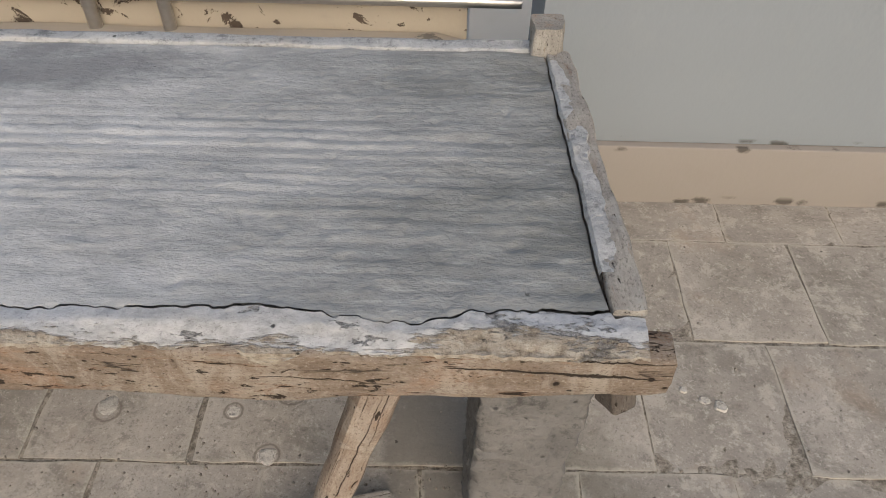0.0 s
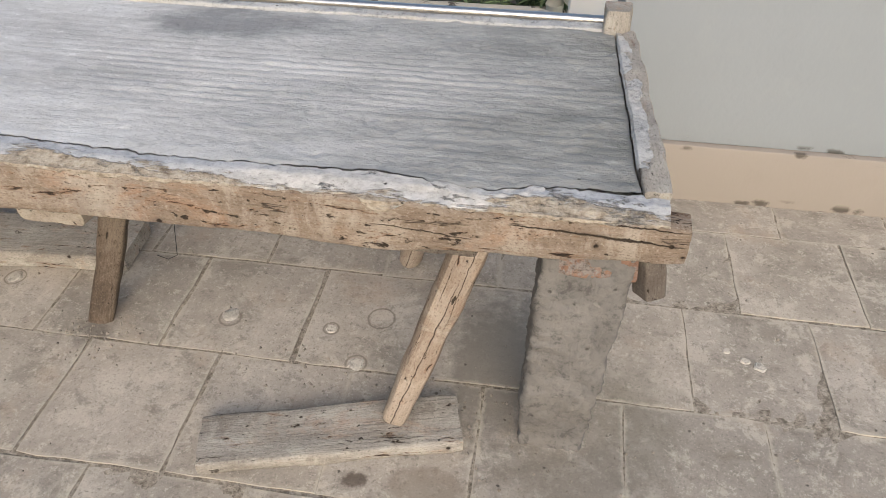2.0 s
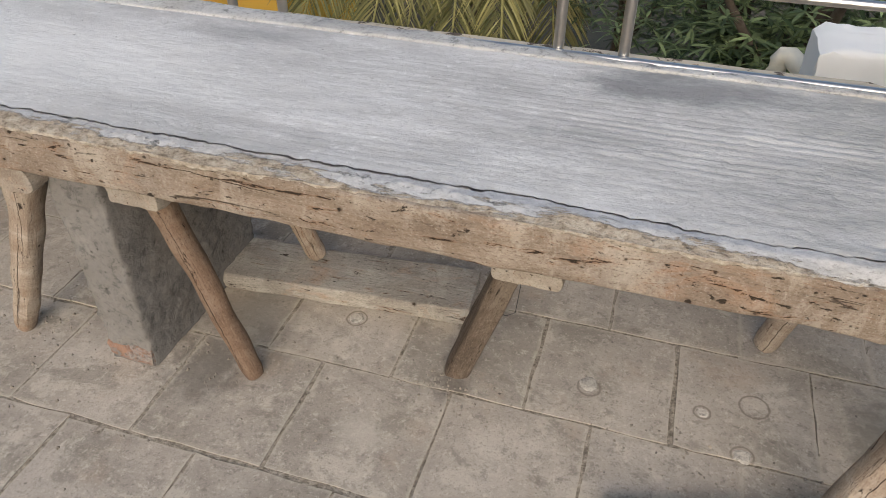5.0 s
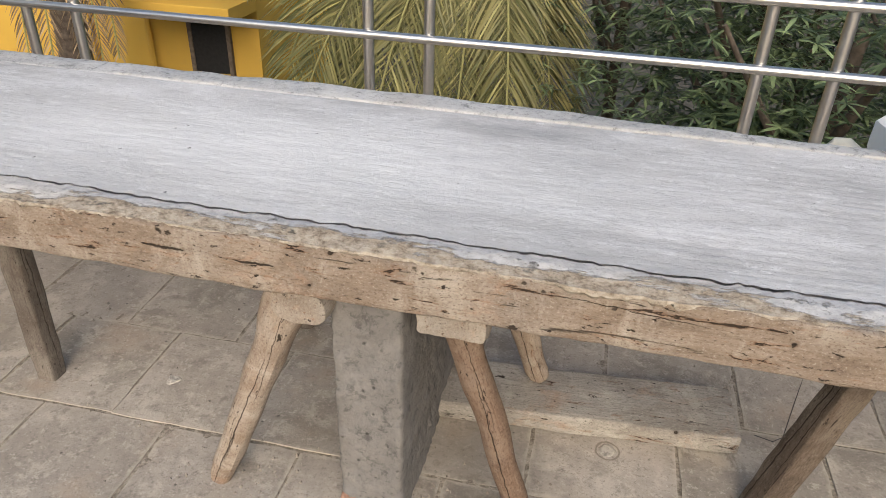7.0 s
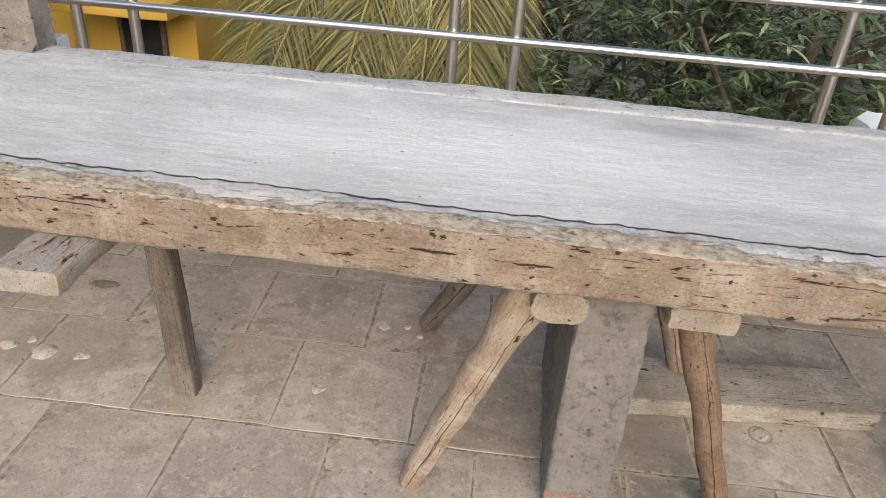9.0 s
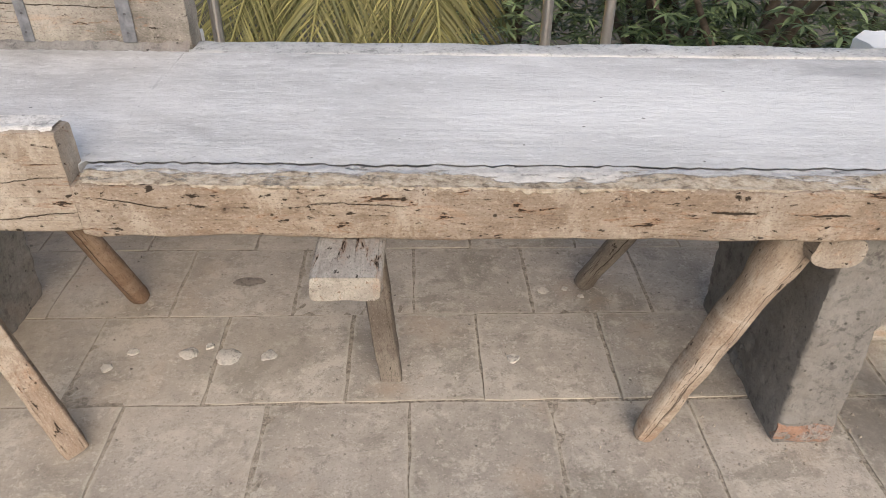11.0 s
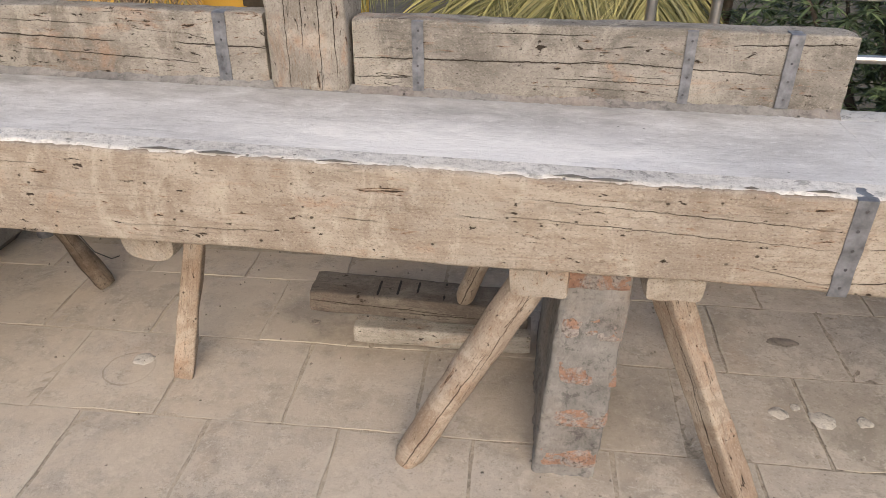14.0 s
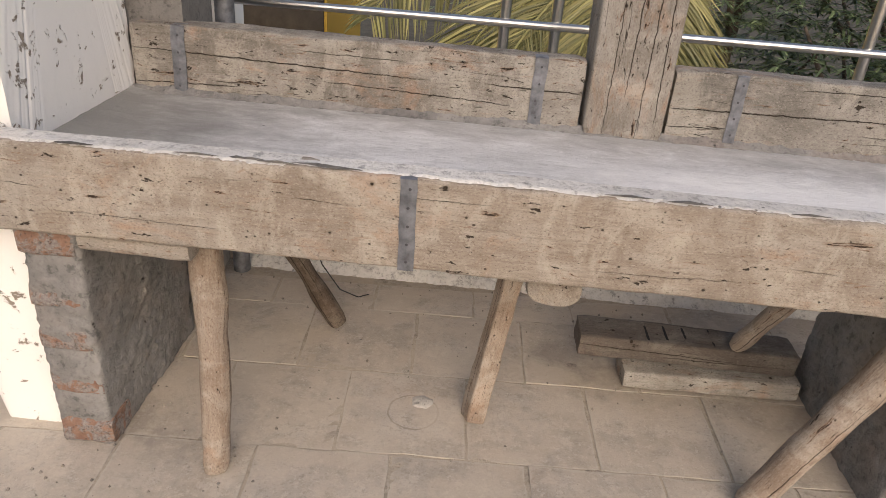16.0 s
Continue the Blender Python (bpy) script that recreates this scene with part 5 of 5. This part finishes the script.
# ---- beyond the parapet ----
def leaf(bm, p, d, up, length, width):
    """A folded, drooping leaf of four quads."""
    side = d.cross(up).normalized() * width
    prev = None
    q = Vector(p)
    dd = d.normalized()
    for s, w in ((0.0, 0.15), (0.35, 1.0), (0.7, 0.8), (1.0, 0.05)):
        c = q + dd * length * s - Vector((0, 0, 1)) * length * 0.28 * s * s
        row = [bm.verts.new(c - side * w), bm.verts.new(c - up * width * 0.25 * w), bm.verts.new(c + side * w)]
        if prev:
            bm.faces.new((prev[0], prev[1], row[1], row[0]))
            bm.faces.new((prev[1], prev[2], row[2], row[1]))
        prev = row


def leafy_tree(x, y, base, height, spread, count, seed, mat, label, low=0.0):
    """Trunk, limbs and rosettes of long drooping leaves."""
    rnd = random.Random(seed)
    t = empty("tree", pose(x, y, base), label, "tree", "trees in the yard")
    bm, m = branch((0, 0, 0), (0.1, 0.1, height * 0.75), 0.11, 0.05, seed, 0.1)
    hung("trunk", bm, M_TRUNK, m, t)
    for i in range(6):
        a = i * 1.05 + rnd.random()
        bm, m = branch((0.05, 0.05, height * (0.3 + 0.07 * i)), (spread * 0.7 * math.cos(a), spread * 0.7 * math.sin(a), height * (0.62 + 0.05 * i)), 0.05, 0.015, seed + i, 0.08)
        hung("limb", bm, M_TRUNK, m, t)
    crown = bmesh.new()
    for i in range(count):
        a, e, r = rnd.uniform(0, 6.283), rnd.uniform(-1, 1), rnd.random() ** 0.35
        k = math.sqrt(max(0, 1 - e * e))
        bump = 0.8 + 0.5 * nz(math.cos(a) * 1.8 + seed, math.sin(a) * 1.8, e * 2)
        c = Vector((spread * r * k * math.cos(a) * bump, spread * r * k * math.sin(a) * bump, height * (0.62 + low) + height * 0.40 * e * r * bump))
        n = rnd.randint(6, 9)
        tip = Vector((rnd.uniform(-0.4, 0.4), rnd.uniform(-0.4, 0.4), 1)).normalized()
        for j in range(n):
            b = 6.283 * j / n + rnd.uniform(-0.3, 0.3)
            out = Vector((math.cos(b), math.sin(b), rnd.uniform(-0.35, 0.5)))
            leaf(crown, c, out, tip, rnd.uniform(0.11, 0.2), rnd.uniform(0.011, 0.018))
    tagged(part("crown", crown, mat, t), kind="stuff")
    return t


def frond(parent, p0, p1, sag_dir, width, seed, n=64, mat=None):
    """A palm frond from p0 to p1, with its leaflets hanging to both sides."""
    rnd = random.Random(seed)
    p0, p1 = Vector(p0), Vector(p1)
    mid = (p0 + p1) / 2 + Vector(sag_dir)
    pts = []
    for i in range(25):
        s = i / 24
        pts.append((1 - s) ** 2 * p0 + 2 * s * (1 - s) * mid + s * s * p1)
    part("stalk", tube(pts, 0.012, 8), M_STALK, parent)
    bm = bmesh.new()
    for i in range(n):
        s = 0.08 + 0.92 * i / n
        k = min(23, int(s * 24))
        p = pts[k].lerp(pts[k + 1], s * 24 - k)
        d = (pts[k + 1] - pts[k]).normalized()
        view = Vector((0, -1, 0.15))
        side = d.cross(view).normalized()
        ln = width * (0.45 + 0.55 * math.sin(math.pi * min(1, s * 0.9 + 0.12))) * rnd.uniform(0.85, 1.1)
        for sg in (-1, 1):
            way = (side * sg * rnd.uniform(0.75, 0.95) + d * rnd.uniform(0.5, 0.8) + Vector((0, rnd.uniform(-0.25, 0.1), -0.35))).normalized()
            w = rnd.uniform(0.009, 0.014)
            nrm = Vector((rnd.uniform(-0.3, 0.3), -1, rnd.uniform(-0.3, 0.3))).normalized()
            leaf(bm, p, way, nrm, ln, w)
    tagged(part("leaflet_spray", bm, mat or M_PALM, parent), kind="stuff")


def build_yard():
    g = part("ground", sheet(-300, 300, -300, 400, 40, 46, lambda x, y: -4.6 + 0.25 * nz(x, y, 0, 0.07)), M_EARTH)
    tagged(g, "dark bare earth of the yard far below the terrace", "ground", kind="structure")
    # mango trees, leafy mass beyond the parapet
    leafy_tree(0.15, 5.0, -4.6, 6.0, 1.7, 900, 3, M_MANGO, "dense dark green mango tree", -0.02)
    leafy_tree(1.6, 5.6, -4.6, 6.2, 1.8, 800, 4, M_MANGO, "dense dark green mango tree", -0.02)
    leafy_tree(-0.25, 6.5, -4.6, 6.4, 1.6, 1000, 5, M_MANGO, "dense dark green mango tree", 0.0)
    leafy_tree(0.6, 8.0, -4.6, 7.5, 2.6, 900, 6, M_MANGO, "tall dark green mango tree", 0.05)
    leafy_tree(-1.5, 8.6, -4.6, 7.0, 2.3, 1300, 8, M_MANGO, "dense dark green mango tree", 0.0)
    leafy_tree(-3.2, 10.4, -4.6, 7.6, 2.8, 1100, 7, M_MANGO, "tall dark green mango tree", 0.05)
    # palm
    palm = empty("palm_tree", pose(-3.15, 7.0, -4.6), "coconut palm with yellowing drooping fronds", "palm", "trees in the yard")
    bm, m = branch((0, 0, 0), (0.2, 0.3, 5.4), 0.14, 0.10, 3.0, 0.2, 0.05)
    hung("trunk", bm, M_TRUNK, m, palm)
    rnd = random.Random(9)
    ends = [(0.5, -0.5, 2.7), (1.25, -0.4, 2.9), (-0.4, -0.7, 2.8), (-1.2, -0.5, 2.9), (1.9, -0.1, 3.1), (-2.0, -0.2, 3.2), (1.5, -0.2, 2.6), (0.9, 0.8, 2.9), (-2.8, 0.4, 4.2), (-3.4, 0.2, 5.0), (2.0, -0.1, 2.9), (2.5, 0.2, 3.4), (1.7, 0.4, 2.6), (-1.0, 1.2, 3.2), (-0.2, 0.4, 2.6), (-1.6, 0.5, 3.0), (0.7, -0.9, 2.5), (1.6, -0.7, 2.7), (-0.8, -0.9, 2.6), (2.2, -0.5, 2.8), (0.1, -0.8, 2.4), (-1.7, -0.7, 2.7), (1.1, 0.2, 2.3), (1.9, 0.3, 2.5)]
    for i, e in enumerate(e for e in ends if e[0] < 1.15):
        frond(palm, (0.2, 0.3, 5.4), e, (0.25 * e[0], 0.1 * e[1], 0.7), rnd.uniform(0.7, 0.95), i + 1, 84)
    old = empty("palm_tree", pose(-9.15, 8.0, -4.6), "old palm with brown dead fronds hanging down its trunk", "palm", "trees in the yard")
    bm, m = branch((0, 0, 0), (0.1, 0.1, 6.0), 0.24, 0.22, 6.0, 0.1, 0.08)
    hung("trunk", bm, M_TRUNK, m, old)
    for i, e in enumerate(((0.75, -0.2, 2.5), (0.95, -0.1, 2.75), (0.55, -0.3, 2.2), (-0.3, -0.4, 2.3), (0.15, -0.45, 2.4))):
        frond(old, (0.1, 0.1, 6.0), e, (0.5 * e[0], 0.3 * e[1], 0.6), 0.42, i + 40, 60, M_DRY)
    # yellow house
    house = empty("yellow_house", pose(-9.0, 9.6, -4.6), "yellow painted house with a dark recessed window", "house")
    part("wall", block(-4.0, 2.05, 0.0, 3.0, 0.0, 7.0, 0.02, 0.004, 1, 0.4), M_YELLOW, house)
    part("balcony", block(0.35, 2.1, -0.9, -0.01, 3.15, 3.36, 0.02, 0.004, 2, 0.3), M_YELLOW, house)
    # dark panel in place of the shaded open verandah over the balcony
    part("shutter", block(0.85, 2.02, -0.06, 0.02, 3.37, 5.6, 0.01, 0.002, 9, 0.3), M_VERANDAH_SHADE, house, "dark panel painted as the shade of an open verandah")
    part("window", block(0.95, 1.55, -0.05, 0.02, 2.1, 2.95, 0.01, 0.002, 3, 0.3), M_DARK, house)
    part("window_frame", block(0.88, 0.95, -0.07, -0.002, 2.05, 3.0, 0.01, 0.002, 4, 0.3), M_TRUNK, house)
    part("window_frame", block(1.55, 1.62, -0.07, -0.002, 2.05, 3.0, 0.01, 0.002, 5, 0.3), M_TRUNK, house)
    part("window_frame", block(0.88, 1.62, -0.07, -0.002, 3.0, 3.06, 0.01, 0.002, 6, 0.3), M_TRUNK, house)
    part("downpipe", tube([(0.2, -0.08, 0), (0.2, -0.08, 3.6)], 0.045), M_YELLOW, house)
    part("downpipe", tube([(-0.9, -0.08, 0), (-0.9, -0.08, 6.0)], 0.045), M_YELLOW, house)
    # white block and bent pipe on the lower roof next door
    roof = wall_block("lower_roof", -0.75, 3.6, 3.22, 4.6, -4.6, -0.98, M_STAIN, "stained roof of a lower building next door", "roof", 0.03, 0.01, 3, 0.2)
    wb = part("masonry_block", block(-0.14, 0.75, 2.80, 3.20, -1.3, -0.115, 0.03, 0.02, 4, 0.05), M_WHITE)
    tagged(wb, "rough white-washed masonry block on the lower roof", "block")
    pts = [(-0.185, 3.45, -1.0), (-0.20, 3.45, -0.75), (-0.215, 3.45, -0.50), (-0.212, 3.45, -0.44), (-0.195, 3.44, -0.405), (-0.165, 3.43, -0.40), (-0.13, 3.41, -0.425), (-0.055, 3.36, -0.475)]
    pipe = part("vent_pipe", tube(pts, 0.055, 16), M_PVC)
    tagged(pipe, "cream plastic pipe with an elbow on the lower roof", "pipe")


build_slab()
build_lip()
build_beams()
build_patch()
build_fillets()
build_legs()
build_bars()
build_piers()
build_planks()
build_back()
build_rail()
build_yard()
for i, (x, y, r) in enumerate([(-0.853, 0.298, 0.021), (-0.618, 0.293, 0.013), (-0.540, 0.205, 0.018), (-1.413, 0.337, 0.017), (-3.026, 0.301, 0.029), (-3.116, 0.312, 0.020), (-2.935, 0.303, 0.019), (-3.075, 0.335, 0.012), (-2.382, 0.296, 0.016), (-3.285, 0.262, 0.014), (-3.245, 0.315, 0.013), (-4.642, 0.288, 0.024), (-2.282, 0.552, 0.014), (-2.225, 0.56, 0.008), (-2.188, 0.53, 0.008), (0.272, 0.342, 0.010), (0.300, 0.330, 0.013), (0.235, 0.365, 0.008)]):
    splash(x, y, r, i * 1.7, M_SPLASH)
M_DAMP = cement("damp_cement", (0.19, 0.168, 0.143), (0.34, 0.30, 0.26), (0.28, 0.235, 0.19), 0.6)
for i, (x, y, r, st) in enumerate([(-3.040, 0.583, 0.02, 2.0), (-4.26, 0.50, 0.012, 1.4)]):
    splash(x, y, r, i * 2.3 + 0.7, M_DAMP, "damp_patch", "dark smear of wet cement on the floor tiles", 0.0009, st)


def crumbs():
    """Grains of mortar and wood dust that lie about the feet."""
    rnd = random.Random(12)
    bm = bmesh.new()
    for cx, cy, spread, n in ((-0.12, 0.0, 0.10, 90), (-0.30, 0.12, 0.10, 80), (-1.14, 0.20, 0.07, 90), (-1.70, 0.12, 0.10, 110), (-2.05, 0.06, 0.10, 60), (-0.66, 0.16, 0.10, 70), (-3.6, 0.02, 0.08, 50), (-5.2, -0.02, 0.2, 70), (-4.5, 0.72, 0.4, 120), (-3.2, 0.5, 0.6, 80), (-2.4, 0.1, 0.6, 80), (-1.3, 0.0, 0.6, 90), (0.35, 0.3, 0.35, 60)):
        for _ in range(n):
            x, y, r = rnd.gauss(cx, spread), rnd.gauss(cy, 0.6 * spread), rnd.uniform(0.0012, 0.0042)
            top = bm.verts.new((x, y, r * 1.2 + 0.001))
            a0 = rnd.random() * 6
            ring = [bm.verts.new((x + r * rnd.uniform(0.7, 1.4) * math.cos(a0 + k * 1.256), y + r * rnd.uniform(0.7, 1.4) * math.sin(a0 + k * 1.256), -0.001)) for k in range(5)]
            for k in range(5):
                bm.faces.new((top, ring[k], ring[(k + 1) % 5]))
    ob = part("mortar_crumb", bm, M_DAMP, None, "", False)
    tagged(ob, "scattered grey crumbs of mortar on the floor", "crumbs", kind="stuff")


crumbs()
wire = part("loose_wire", tube([(-1.045, 0.50, 0.52), (-1.048, 0.49, 0.30), (-1.05, 0.48, 0.10), (-1.055, 0.46, 0.012), (-1.075, 0.45, 0.004), (-1.11, 0.46, 0.004)], 0.0009, 6), M_WIRE)
tagged(wire, "thin black wire hanging under the bench to the floor", "wire")
wire = part("loose_wire", tube([(-4.98, 0.57, 0.30), (-4.95, 0.565, 0.20), (-4.90, 0.56, 0.13), (-4.85, 0.555, 0.115), (-4.82, 0.55, 0.13)], 0.0016, 6), M_WIRE)
tagged(wire, "thin black wire stub tied to a bench leg", "wire")
lay_tiles()
